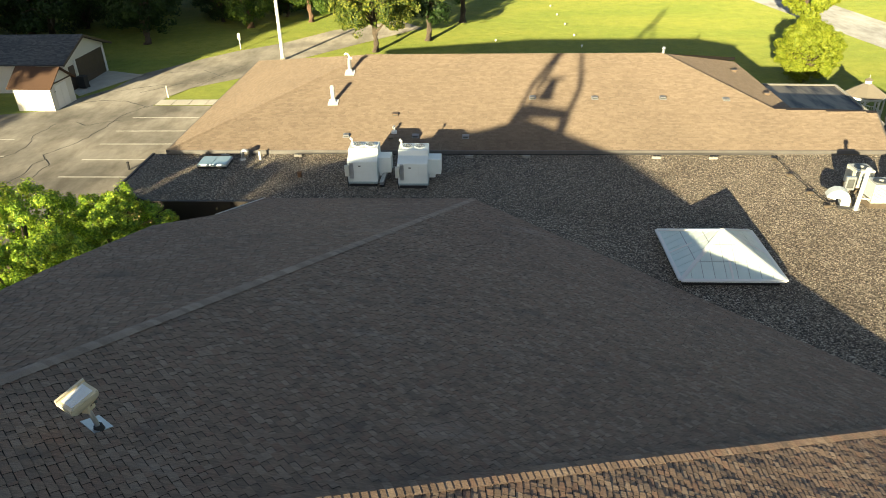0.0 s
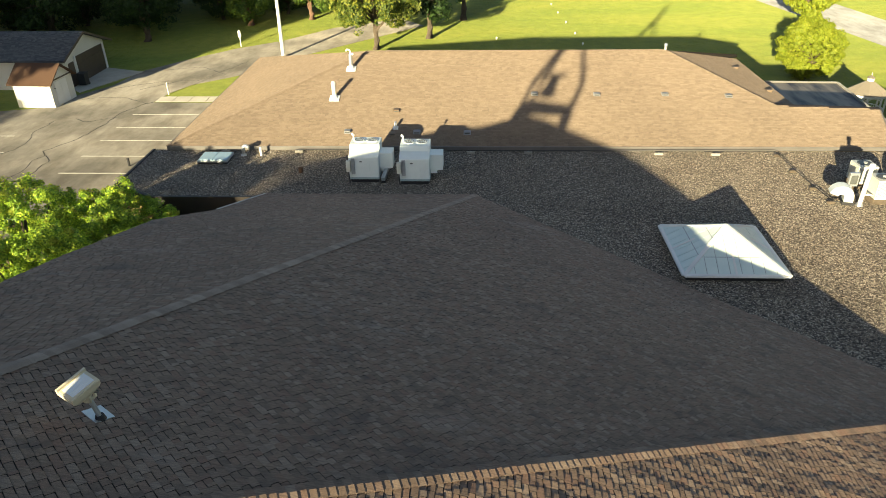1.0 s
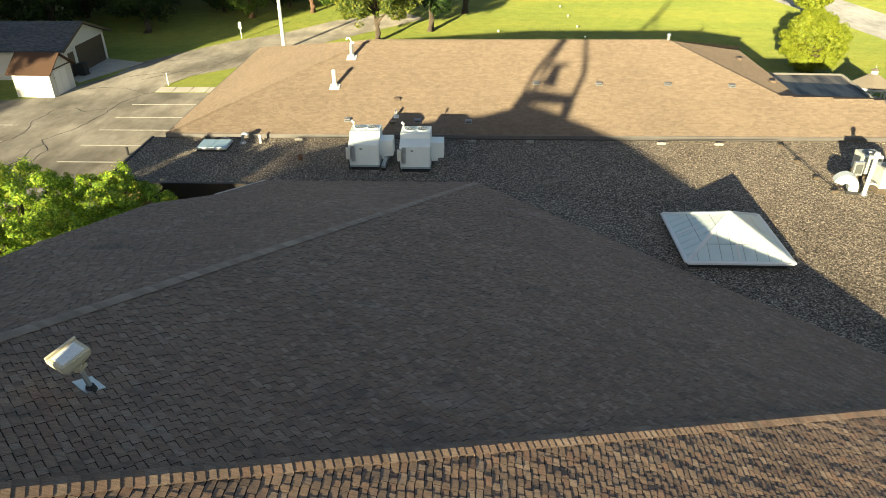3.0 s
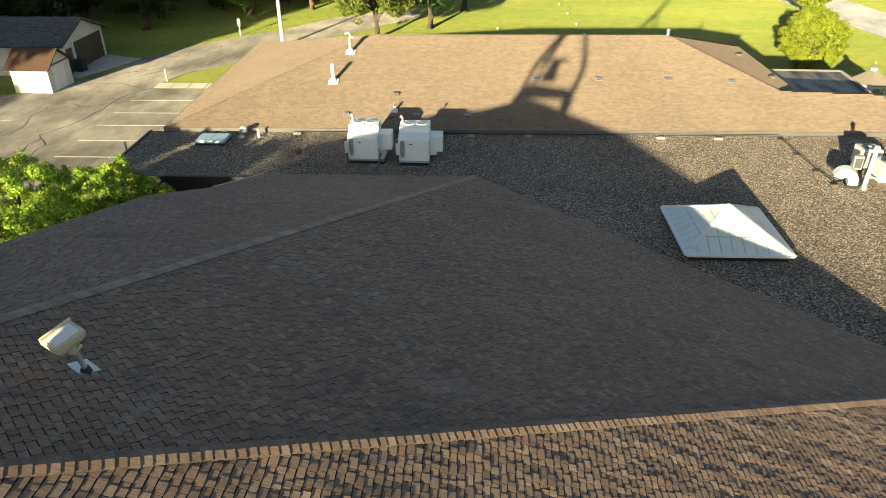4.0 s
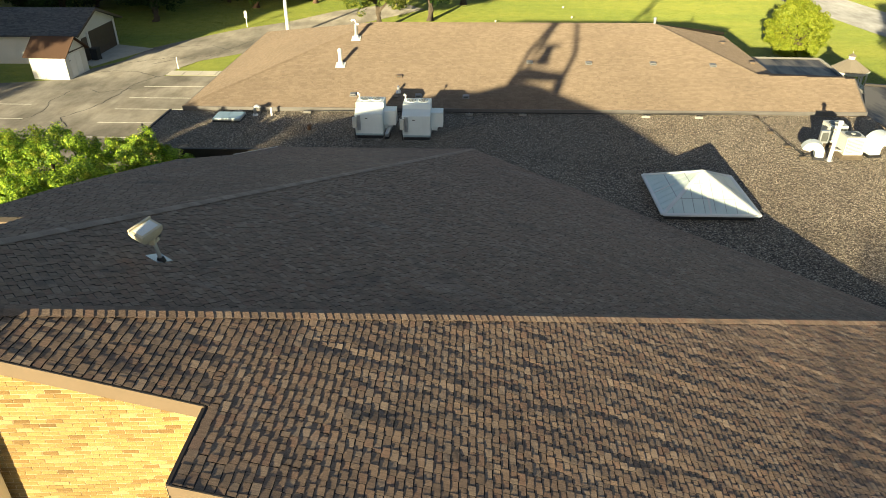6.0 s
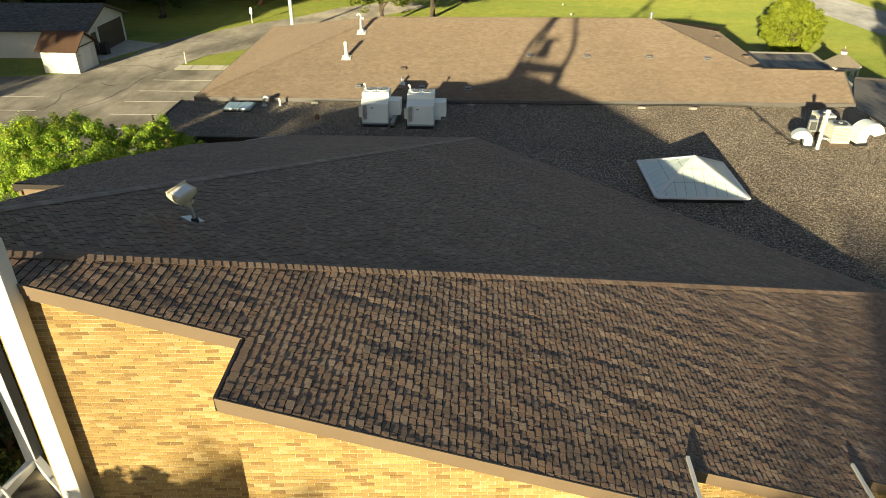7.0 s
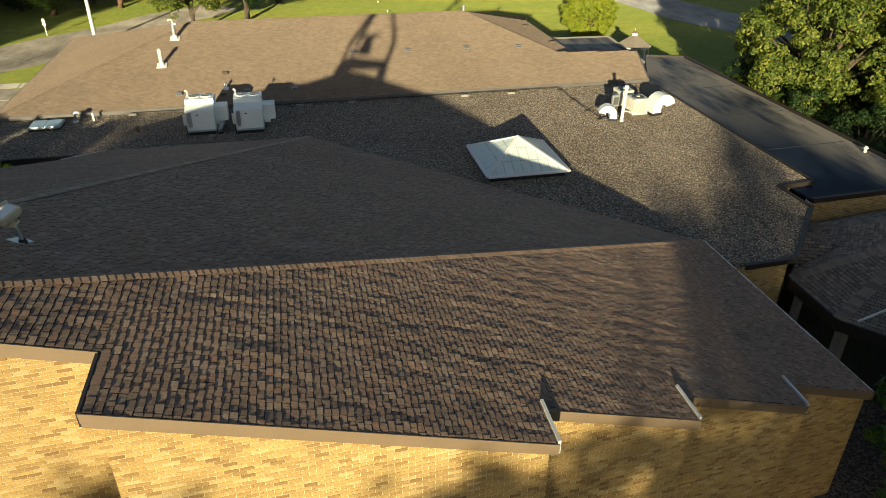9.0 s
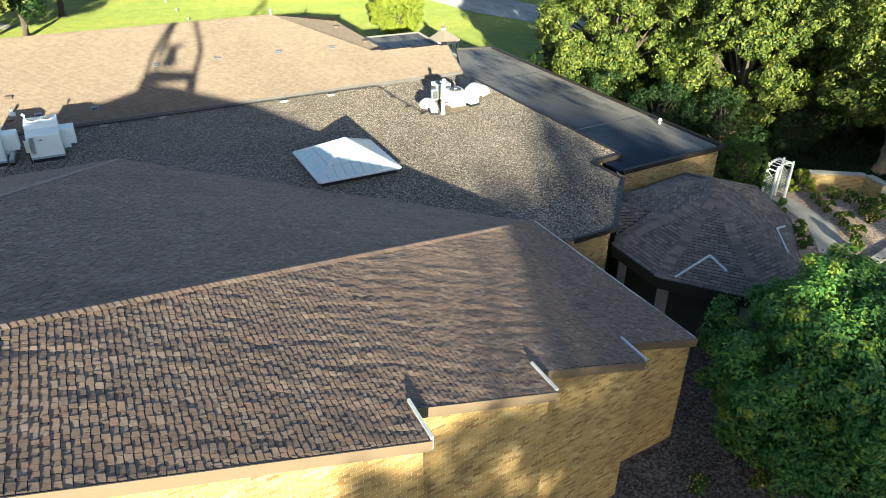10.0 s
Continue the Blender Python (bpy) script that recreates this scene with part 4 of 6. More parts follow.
for k in range(4):
    a, b = corners[k], corners[(k + 1) % 4]
    part("edge_frame", bar(bmesh.new(), a, b, 0.16, 0.05), WHITE, skyl)
    part("hip_bar", bar(bmesh.new(), a, top, 0.13, 0.05), WHITE, skyl)
    mid = (a + b) / 2
    part("mid_bar", bar(bmesh.new(), mid, mid + (top - mid) * 0.45, 0.07, 0.04), WHITE, skyl)
    cols = 9
    for j, (v0, v1) in enumerate(((0.0, 0.36), (0.36, 0.70), (0.70, 1.0))):
        for i in range(cols):
            u0, u1 = i / cols, (i + 1) / cols
            poly = [(u0, v0), (u1, v0), (u1, v1), (u0, v1)]
            for fa, fb, fc in ((2, -1, 0), (-2, -1, 2)):
                cut = []
                for p, q in zip(poly, poly[1:] + poly[:1]):
                    dp, dq = fa * p[0] + fb * p[1] + fc, fa * q[0] + fb * q[1] + fc
                    if dp >= 0:
                        cut.append(p)
                    if (dp > 0) != (dq > 0) and abs(dp - dq) > 1e-9:
                        t_ = dp / (dp - dq)
                        cut.append((p[0] + (q[0] - p[0]) * t_, p[1] + (q[1] - p[1]) * t_))
                poly = cut
                if len(poly) < 3:
                    break
            if len(poly) < 3 or max(p[0] for p in poly) - min(p[0] for p in poly) < 0.01 or max(p[1] for p in poly) - min(p[1] for p in poly) < 0.01:
                continue
            pm = bmesh.new()
            across, up = b - a, top - mid
            cen = Vector((sum(p[0] for p in poly) / len(poly), sum(p[1] for p in poly) / len(poly)))
            pts = []
            for u, v in poly:
                u, v = u + max(-0.0042, min(0.0042, cen.x - u)), v + max(-0.008, min(0.008, cen.y - v))
                pts.append(a + across * u + up * v)
            nrm = across.cross(up).normalized()
            f_lo = [pm.verts.new(p + nrm * 0.0) for p in pts]
            f_hi = [pm.verts.new(p + nrm * 0.018) for p in pts]
            pm.faces.new(f_hi)
            for q in range(len(pts)):
                pm.faces.new((f_lo[q], f_lo[(q + 1) % len(pts)], f_hi[(q + 1) % len(pts)], f_hi[q]))
            part("panel", pm, PANEL, skyl)
sub = bmesh.new()
sv = [sub.verts.new(c - Vector((0, 0, 0.01))) for c in corners] + [sub.verts.new(top - Vector((0, 0, 0.01)))]
for k in range(4):
    sub.faces.new((sv[k], sv[(k + 1) % 4], sv[4]))
part("glazing_backing", sub, SEAM, skyl, "thin grey glazing bars")

# roof hatch with a blue-tinted lid
HATCH = plain("pale_blue_acrylic", (0.40, 0.55, 0.62), 0.4, vary=0.08)
hatch = thing("flat_skylight", (-13.8, 30.4, G), "flat pale blue acrylic skylight on a black curb", "skylight")
part("curb", boxed(0.04, 1.66, 0.04, 1.26, 0, 0.16), BLACK, hatch)
part("frame", boxed(0, 1.7, 0, 1.3, 0.15, 0.24, bev=0.01), GALV, hatch)
for x0 in (0.05, 0.86):
    part("lid", boxed(x0, x0 + 0.79, 0.05, 1.25, 0.235, 0.30, bev=0.03), HATCH, hatch)
hatch.scale = (0.88, 0.88, 0.8)


def gooseneck(x, y, r, height, bend, name, label, way=1.0, deg=0):
    o = thing(name, (x, y, G, 0, 0, deg), label, "roof vent")
    part("base", cyled((0, 0, 0), (0, 0, 0.08), r * 1.7, r * 1.4, 16), GALV, o)
    pts = [(0, 0, 0), (0, 0, height)] + [(way * bend * (1 - math.cos(a)), 0, height + bend * math.sin(a)) for a in [math.pi * k / 10 for k in range(1, 10)]]
    part("pipe", tubed(pts, r, 14), GALV, o, smooth=True)
    return o


gooseneck(-11.85, 31.62, 0.09, 0.36, 0.14, "gooseneck_vent", "small galvanised gooseneck vent pipe on the gravel roof")
stub = thing("vent_pipe", (-10.98, 31.65, G), "short white plastic vent pipe", "vent pipe")
part("pipe", cyled((0, 0, 0), (0, 0, 0.42), 0.06), WHITE, stub)
stub = thing("roof_drain", (-8.5, 29.5, G), "rusty roof drain stub", "roof drain")
part("body", cyled((0, 0, 0), (0, 0, 0.2), 0.1), SHINGLE_RUST, stub)
part("cap", cyled((0, 0, 0.2), (0, 0, 0.24), 0.12), SHINGLE_RUST, stub)
for x, y in ((-12.9, 32.1), (-9.15, 32.05), (-0.45, 31.95), (2.4, 31.95), (8.8, 31.8), (11.55, 31.75)):
    o = thing("conduit_block", (x, y, G), "weathered pale block under the eave conduit", "block", "blocks along the eave")
    part("block", boxed(-0.2, 0.2, -0.06, 0.06, 0, 0.1, bev=0.01), CONCRETE, o)
    part("strap", boxed(-0.02, 0.02, -0.065, 0.065, 0.1, 0.125), GALV, o)
line = thing("gas_pipe", (0, 0, 0), "thin dark gas pipe carried on wooden blocks over the gravel", "pipe")
part("pipe", tubed([(-9.3, 32.05, G + 0.15), (2.4, 31.95, G + 0.15), (14.4, 31.8, G + 0.2), (14.48, 29.6, G + 0.17), (14.6, 27.8, G + 0.18), (14.8, 26.3, G + 0.15), (15.2, 26.2, G + 0.15)], 0.019, 8), BLACK, line)
for x, y in ((14.45, 31.6), (14.45, 29.65), (14.6, 27.75), (14.75, 26.35)):
    o = thing("pipe_block", (x, y, G, 0, 0, 8), "short weathered wooden block under the gas pipe", "block", "blocks under the gas pipe")
    part("block", boxed(-0.14, 0.14, -0.06, 0.06, 0, 0.11, bev=0.01), WOOD, o)

# cooling equipment at the east end
def hood_vent(x, y, w, r, height, label, deg):
    """A sheet-metal gooseneck of rectangular section that bends over by half a turn."""
    o = thing("hooded_vent", (x, y, G, 0, 0, deg), label, "roof vent")
    b = bmesh.new()
    d = r * 0.55
    outer, inner_ = [(-d, 0.05), (-d, height)], [(d * 0.9, 0.05), (d * 0.9, height)]
    c = d * 0.9 + r * 0.35
    for k in range(1, 13):
        a = math.pi * (1 - k / 12 * 0.92)
        outer.append((c + (c + d) * math.cos(a), height + (c + d) * math.sin(a)))
        inner_.append((c + (c - d * 0.9) * math.cos(a), height + (c - d * 0.9) * math.sin(a)))
    L = [[b.verts.new((px, yy, pz)) for px, pz in outer] for yy in (-w / 2, w / 2)]
    I = [[b.verts.new((px, yy, pz)) for px, pz in inner_] for yy in (-w / 2, w / 2)]
    for k in range(len(outer) - 1):
        b.faces.new((L[0][k], L[0][k + 1], L[1][k + 1], L[1][k]))
        b.faces.new((I[0][k], I[1][k], I[1][k + 1], I[0][k + 1]))
        b.faces.new((L[0][k], I[0][k], I[0][k + 1], L[0][k + 1]))
        b.faces.new((L[1][k], L[1][k + 1], I[1][k + 1], I[1][k]))
    part("hood", b, UNIT, o)
    part("curb", boxed(-d - 0.06, d * 0.9 + 0.06, -w / 2 - 0.06, w / 2 + 0.06, 0, 0.12), BLACK, o)
    return o


hood_vent(15.45, 26.5, 0.5, 0.34, 0.32, "small white curved sheet-metal vent hood", 165)
hood_vent(18.0, 27.0, 0.7, 0.5, 0.36, "large white curved sheet-metal vent hood", 10)
pipe = thing("flue_pipe", (15.85, 26.2, G), "tall white capped flue pipe", "flue pipe")
part("pipe", cyled((0, 0, 0), (0.06, 0, 1.75), 0.085, seg=18), WHITE, pipe, smooth=False)
part("cap", cyled((0.06, 0, 1.75), (0.063, 0, 1.88), 0.13, 0.09, 18), WHITE, pipe)
part("collar", cyled((0, 0, 0), (0, 0, 0.1), 0.16, 0.12, 18), GALV, pipe)
part("elbow", tubed([(0.1, 0, 0.5), (0.35, 0.0, 0.48), (0.5, 0.1, 0.4)], 0.035, 8), WHITE, pipe)


def condenser(x, y, label):
    o = thing("condenser", (x, y, G), label, "air conditioner", "condensers")
    part("pad", boxed(-0.04, 0.96, -0.04, 0.96, 0, 0.24), WOOD, o, "weathered sleeper frame")
    part("core", boxed(0.06, 0.86, 0.06, 0.86, 0.26, 1.08), DARK_METAL, o)
    part("base_pan", boxed(0, 0.92, 0, 0.92, 0.24, 0.34, bev=0.01), UNIT_TAN, o)
    cas = part("top_cover", boxed(0, 0.92, 0, 0.92, 1.06, 1.14, bev=0.02), UNIT_TAN, o)
    for px, py in ((0.0, 0.0), (0.86, 0.0), (0.0, 0.86), (0.86, 0.86)):
        part("corner_post", boxed(px, px + 0.06, py, py + 0.06, 0.3, 1.08), UNIT_TAN, o)
    for k in range(15):
        s = 0.085 + k * 0.052
        for g_ in ((s, s + 0.03, 0.0, 0.03), (s, s + 0.03, 0.89, 0.92), (0.0, 0.03, s, s + 0.03), (0.89, 0.92, s, s + 0.03)):
            part("louvre", boxed(*g_, 0.33, 1.07), UNIT_TAN, o)
    g = bmesh.new()
    cyl(g, (0.46, 0.46, 1.13), (0.46, 0.46, 1.17), 0.36, 0.34, 24)
    part("fan_shroud", g, DARK_METAL, cas)
    part("fan_hub", cyled((0.46, 0.46, 1.17), (0.46, 0.46, 1.2), 0.1), UNIT_TAN, cas)
    return o


cond = condenser(16.45, 26.3, "cream air conditioning condenser with louvred sides on a wooden frame")
copy_thing(cond, pose(16.4, 27.9, G)).scale = (0.9, 0.9, 0.9)
cond.scale = (0.93, 0.93, 0.93)
panel = thing("switch_panel", (15.75, 27.0, G), "grey electrical switch box on a steel stand", "switch box")
part("stand", boxed(-0.03, 0.03, -0.03, 0.03, 0, 1.1), GALV, panel)
part("box", boxed(-0.2, 0.2, -0.1, 0.05, 0.55, 1.15, bev=0.01), GALV, panel)
part("cover", boxed(-0.14, 0.14, -0.12, -0.09, 0.65, 1.05, bev=0.01), DARK_METAL, panel)

# ---- vents of the far roof ----
def pipe_vent(x, y, height, kind):
    z = z_far(x, y)
    o = thing("vent_stack", (x, y, z), "tall white metal vent stack on the tan shingles", "vent stack", "vent stacks")
    o.scale = (0.72, 0.72, 0.72)
    part("flashing", boxed(-0.38, 0.38, -0.4, 0.35, 0.01, 0.06, m=Matrix.Rotation(0.284, 4, "X")), WHITE, o)
    part("cone", cyled((0, 0, -0.05), (0, 0, 0.32), 0.28, 0.17, 18), WHITE, o)
    if kind:
        part("flue", cyled((0, 0, 0.25), (0, 0, height), 0.16, seg=18), GALV, o)
        part("gooseneck", tubed([(0, 0, height), (0, 0, height + 0.25), (-0.08, 0, height + 0.38), (-0.25, 0, height + 0.4), (-0.34, 0, height + 0.28)], 0.07, 10), WHITE, o)
        part("side_cap", boxed(0.05, 0.26, -0.08, 0.08, height - 0.05, height + 0.12, bev=0.02), WHITE, o)
    else:
        part("flue", cyled((0, 0, 0.25), (0, 0, height), 0.16, seg=18), UNIT_TAN, o)
        cap = bmesh.new()
        bmesh.ops.create_uvsphere(cap, u_segments=16, v_segments=8, radius=0.19)
        bmesh.ops.scale(cap, vec=(1, 1, 1.1), verts=cap.verts)
        bmesh.ops.translate(cap, vec=(0, 0, height), verts=cap.verts)
        part("cap", cap, UNIT_TAN, o, smooth=True)


pipe_vent(-7.43, 39.3, 1.15, True)
pipe_vent(-7.97, 36.4, 1.15, False)


def box_vent(x, y, zf, slope, deg, label, material):
    o = thing("box_vent", Matrix.Translation((x, y, zf(x, y))) @ pose(0, 0, 0, 0, 0, deg) @ Matrix.Rotation(math.atan(slope), 4, "X"), label, "roof vent", "box vents")
    o.scale = (0.72, 0.72, 0.6)
    part("flange", boxed(-0.26, 0.26, -0.26, 0.26, 0.008, 0.03), material, o)
    b = bmesh.new()
    vs = [b.verts.new(v) for v in ((-0.2, -0.2, 0.03), (0.2, -0.2, 0.03), (0.2, 0.2, 0.03), (-0.2, 0.2, 0.03), (-0.2, -0.22, 0.24), (0.2, -0.22, 0.24), (0.18, 0.2, 0.1), (-0.18, 0.2, 0.1))]
    for f in ((4, 5, 6, 7), (0, 1, 5, 4), (1, 2, 6, 5), (2, 3, 7, 6), (3, 0, 4, 7)):
        b.faces.new([vs[k] for k in f])
    part("hood", b, material, o)
    part("screen", boxed(-0.17, 0.17, -0.212, -0.2, 0.05, 0.19), DARK_METAL, o)


VENT_GREY = plain("grey_vent_metal", (0.26, 0.26, 0.265), 0.5, vary=0.1)
VENT_BROWN = plain("brown_vent_metal", (0.2, 0.14, 0.09), 0.5, vary=0.1)
for x, y in ((-6.85, 33.5), (-3.25, 33.45), (-0.65, 33.4), (2.98, 36.8), (6.36, 36.75), (10.03, 36.75), (13.39, 36.6)):
    box_vent(x, y, z_far, 0.292, 0, "grey metal box vent on the tan shingles", VENT_GREY)
for x, y in ((-4.45, 35.3), (-4.5, 33.3)):
    box_vent(x, y, z_far, 0.292, 0, "brown metal box vent on the tan shingles", VENT_BROWN)
for x, y in ((16.0, 43.6), (16.6, 39.4)):
    box_vent(x, y, z_hip_e, 0.338, 90, "low brown vent on the shaded hip", VENT_BROWN)
sv_ = thing("small_vent", (-4.38, 33.75, z_far(0, 33.75)), "small white plastic vent pipe with a flashing", "vent pipe")
part("pipe", cyled((0, 0, 0), (0, 0, 0.36), 0.07), WHITE, sv_)
part("flashing", boxed(-0.14, 0.14, -0.14, 0.14, 0.01, 0.05, m=Matrix.Rotation(0.284, 4, "X")), WHITE, sv_)
bv_ = thing("ridge_vent", (10.9, 41.2, 6.72), "small round metal vent on the end of the ridge", "roof vent")
part("neck", cyled((0, 0, 0), (0, 0, 0.22), 0.09), GALV, bv_)
ball = bmesh.new()
bmesh.ops.create_uvsphere(ball, u_segments=14, v_segments=8, radius=0.12)
bmesh.ops.translate(ball, vec=(0, 0, 0.27), verts=ball.verts)
part("turbine", ball, GALV, bv_, smooth=True)
md_ = thing("membrane_vent", (25.55, 20.2, 3.72), "small white vent on the edge of the membrane roof", "roof vent")
part("neck", cyled((0, 0, 0), (0, 0, 0.2), 0.07), WHITE, md_)
part("cap", cyled((0, 0, 0.2), (0, 0, 0.3), 0.12, 0.06), WHITE, md_)
for pts, zf in ((((16.4, 9.05), (18.02, 9.12), (18.0, 8.25)), entry_planes[1]), (((22.95, 9.9), (22.15, 9.68), (21.2, 8.3)), entry_planes[3])):
    o = thing("rain_diverter", (0, 0, 0), "bent white metal rain diverter on the canopy shingles", "rain diverter", "rain diverters")
    for a, b in zip(pts, pts[1:]):
        part("strip", bar(bmesh.new(), (*a, zf(*a) + 0.02), (*b, zf(*b) + 0.02), 0.05, 0.05), WHITE, o)

# ---- parking side: garage, shed, pole, signs ----
SIDING = plain("white_siding", (0.68, 0.66, 0.60), 0.6, vary=0.06, scale=0.8)
DOOR_BROWN = plain("dark_brown_door", (0.075, 0.055, 0.045), 0.5, vary=0.15)
garage = thing("garage", (0, 0, 0), "white gabled garage with a dark overhead door and grey shingles", "garage")
gy0, gy1, gx = 55.75, 63.0, -34.25
pk = (gy0 + gy1) / 2
gp = [(gy0, 0), (gy1, 0), (gy1, 2.55), (pk, 3.9), (gy0, 2.55)]
b = bmesh.new()
A_, B_ = [[b.verts.new((x, y, z)) for y, z in gp] for x in (gx, -56)]
for k in range(5):
    b.faces.new((A_[k], A_[(k + 1) % 5], B_[(k + 1) % 5], B_[k]))
b.faces.new(A_)
b.faces.new(B_[::-1])
part("wall_shell", b, SIDING, garage)
for s, y_e in ((-1, gy0 - 0.5), (1, gy1 + 0.85)):
    b = bmesh.new()
    z_e = 3.95 - (abs(y_e - pk)) * 0.372
    quad = [(gx + 0.4, pk, 3.95), (gx + 0.4, y_e, z_e), (-56, y_e, z_e), (-56, pk, 3.95)]
    lo = [b.verts.new(q) for q in quad]
    hi = [b.verts.new((x, y, z + 0.12)) for x, y, z in quad]
    b.faces.new(hi)
    b.faces.new(lo[::-1])
    for k in range(4):
        b.faces.new((lo[k], lo[(k + 1) % 4], hi[(k + 1) % 4], hi[k]))
    rf = part("roof", b, SHINGLE_GREY, garage, "grey asphalt shingles")
    part("rake_board", bar(bmesh.new(), (gx + 0.42, pk, 3.9), (gx + 0.42, y_e, z_e - 0.05), 0.06, 0.16), DOOR_BROWN, rf)
    poly = [(gx + 0.4, pk), (gx + 0.4, y_e), (-52, y_e), (-52, pk)]
    sl = -s * 0.372
    shingles(rf, lambda x, y, z0=4.075, sl=sl: z0 + sl * (y - pk), (0, sl), poly, SHINGLE_GREY, course=0.14, width=0.3, lift=0.006, edge=SHINGLE_GREY)
door = part("overhead_door", boxed(gx - 0.02, gx + 0.05, 57.75, 62.5, 0.02, 2.28), DOOR_BROWN, garage, "dark brown sectional door")
for k in range(4):
    part("door_panel", boxed(gx + 0.05, gx + 0.075, 57.8, 62.45, 0.06 + k * 0.555, 0.58 + k * 0.555, bev=0.008), DOOR_BROWN, door)
for y in (57.63, 62.62):
    part("door_trim", boxed(gx, gx + 0.08, y - 0.1, y + 0.1, 0, 2.38), WHITE, garage)
part("side_door", boxed(gx, gx + 0.06, 56.45, 57.3, 0, 2.0), DOOR_BROWN, garage)
part("wall_lamp", boxed(gx, gx + 0.15, 57.42, 57.57, 2.1, 2.3, bev=0.02), WHITE, garage)

shed = thing("garden_shed", pose(-32.88, 50.93, 0, 0, 0, -3), "small white board shed with a rust-brown shingle roof", "shed")
sw, sd = 3.05, 2.98
b = bmesh.new()
sp = [(0, 0), (sd, 0), (sd, 2.05), (sd / 2, 3.0), (0, 2.05)]
A_, B_ = [[b.verts.new((x, y, z)) for y, z in sp] for x in (0, -sw)]
for k in range(5):
    b.faces.new((A_[k], A_[(k + 1) % 5], B_[(k + 1) % 5], B_[k]))
b.faces.new(A_)
b.faces.new(B_[::-1])
part("wall_shell", b, SIDING, shed)
for k in range(13):
    part("batten", boxed(-sw + 0.02 + k * 0.25, -sw + 0.05 + k * 0.25, -0.02, 0.005, 0.05, 2.02), SIDING, shed)
for s in (0, 1):
    y_e = -0.3 if s == 0 else sd + 0.3
    z_e = 3.02 - (sd / 2 + 0.3) * 0.69
    quad = [(0.3, sd / 2, 3.04), (0.3, y_e, z_e), (-sw - 0.3, y_e, z_e), (-sw - 0.3, sd / 2, 3.04)]
    b = bmesh.new()
    lo = [b.verts.new(q) for q in quad]
    hi = [b.verts.new((x, y, z + 0.09)) for x, y, z in quad]
    b.faces.new(hi)
    b.faces.new(lo[::-1])
    for k in range(4):
        b.faces.new((lo[k], lo[(k + 1) % 4], hi[(k + 1) % 4], hi[k]))
    part("roof", b, SHINGLE_RUST, shed, "rust-brown shingles")
for y0 in (0.55, 1.35):
    part("door_leaf", boxed(-0.01, 0.04, y0, y0 + 0.78, 0.1, 1.85, bev=0.006), WHITE, shed)
part("hinge", boxed(0.04, 0.06, 0.4, 0.6, 1.4, 1.45), DARK_METAL, shed)
part("gable_trim", boxed(0.0, 0.04, 0.0, sd, 1.98, 2.08), DOOR_BROWN, shed)
bin_ = thing("trash_bin", (-33.6, 57.1, 0.02), "black wheeled trash bin beside the garage", "trash bin")
b = boxed(-0.3, 0.3, -0.35, 0.35, 0.08, 1.0, bev=0.04)
part("body", b, BLACK, bin_)
part("lid", boxed(-0.34, 0.34, -0.38, 0.4, 1.0, 1.08, bev=0.03), BLACK, bin_)
for x in (-0.26, 0.26):
    part("wheel", cyled((x - 0.04, 0.3, 0.1), (x + 0.04, 0.3, 0.1), 0.1), BLACK, bin_)

pole = thing("light_pole", (-18.6, 66.2, 0), "tall white painted light pole with a side arm", "light pole")
part("shaft", cyled((0, 0, 0), (0, 0, 10.5), 0.18, 0.13, 20), WHITE, pole)
part("base", cyled((0, 0, 0), (0, 0, 0.25), 0.3, 0.24, 20), CONCRETE, pole)
part("arm", tubed([(0, 0, 6.3), (-0.5, 0, 6.55), (-1.1, 0, 6.75)], 0.07, 10), WHITE, pole)
part("lamp_head", boxed(-1.7, -1.0, -0.15, 0.15, 6.66, 6.84, bev=0.05), WHITE, pole)
for x, y, h, w in ((-24.0, 70.6, 1.65, 0.28), (-25.2, 54.25, 1.05, 0.0)):
    o = thing("sign_post", (x, y, 0), "thin white marker post with a small plate" if w else "thin white marker post by the kerb", "sign post")
    part("post", boxed(-0.04, 0.04, -0.04, 0.04, 0, h, bev=0.01), WHITE, o)
    part("plate", boxed(-max(w, 0.07) / 2, max(w, 0.07) / 2, -0.07, -0.05, h - 0.7, h - 0.05, bev=0.005), UNIT_TAN, o)
bol = thing("bollard", (-22.0, 39.35, 0), "short dark wooden bollard at the stall line", "bollard")
part("post", cyled((0, 0, 0), (0, 0, 0.5), 0.075), BLACK, bol)
part("cap", cyled((0, 0, 0.5), (0, 0, 0.55), 0.085, 0.06), BLACK, bol)
for x, y in ((9.3, 91.4), (9.6, 86.1), (9.95, 80.7), (10.3, 75.2), (10.5, 70.5), (2.0, 73.1)):
    o = thing("lawn_marker", (x, y, 0), "small round white marker standing on the lawn", "marker", "markers on the lawn")
    part("stake", cyled((0, 0, 0), (0, 0, 0.12), 0.02), WHITE, o)
    b = bmesh.new()
    bmesh.ops.create_uvsphere(b, u_segments=12, v_segments=8, radius=0.11)
    bmesh.ops.translate(b, vec=(0, 0, 0.2), verts=b.verts)
    part("ball", b, WHITE, o, smooth=True)
bench = thing("picnic_table", (-50, 86.5, 0, 0, 0, 15), "white picnic table in the shade under the trees", "picnic table")
part("tabletop", boxed(-1.1, 1.1, -0.4, 0.4, 0.72, 0.78), WHITE, bench)
for y in (-0.8, 0.8):
    part("seat", boxed(-1.1, 1.1, y - 0.15, y + 0.15, 0.42, 0.47), WHITE, bench)
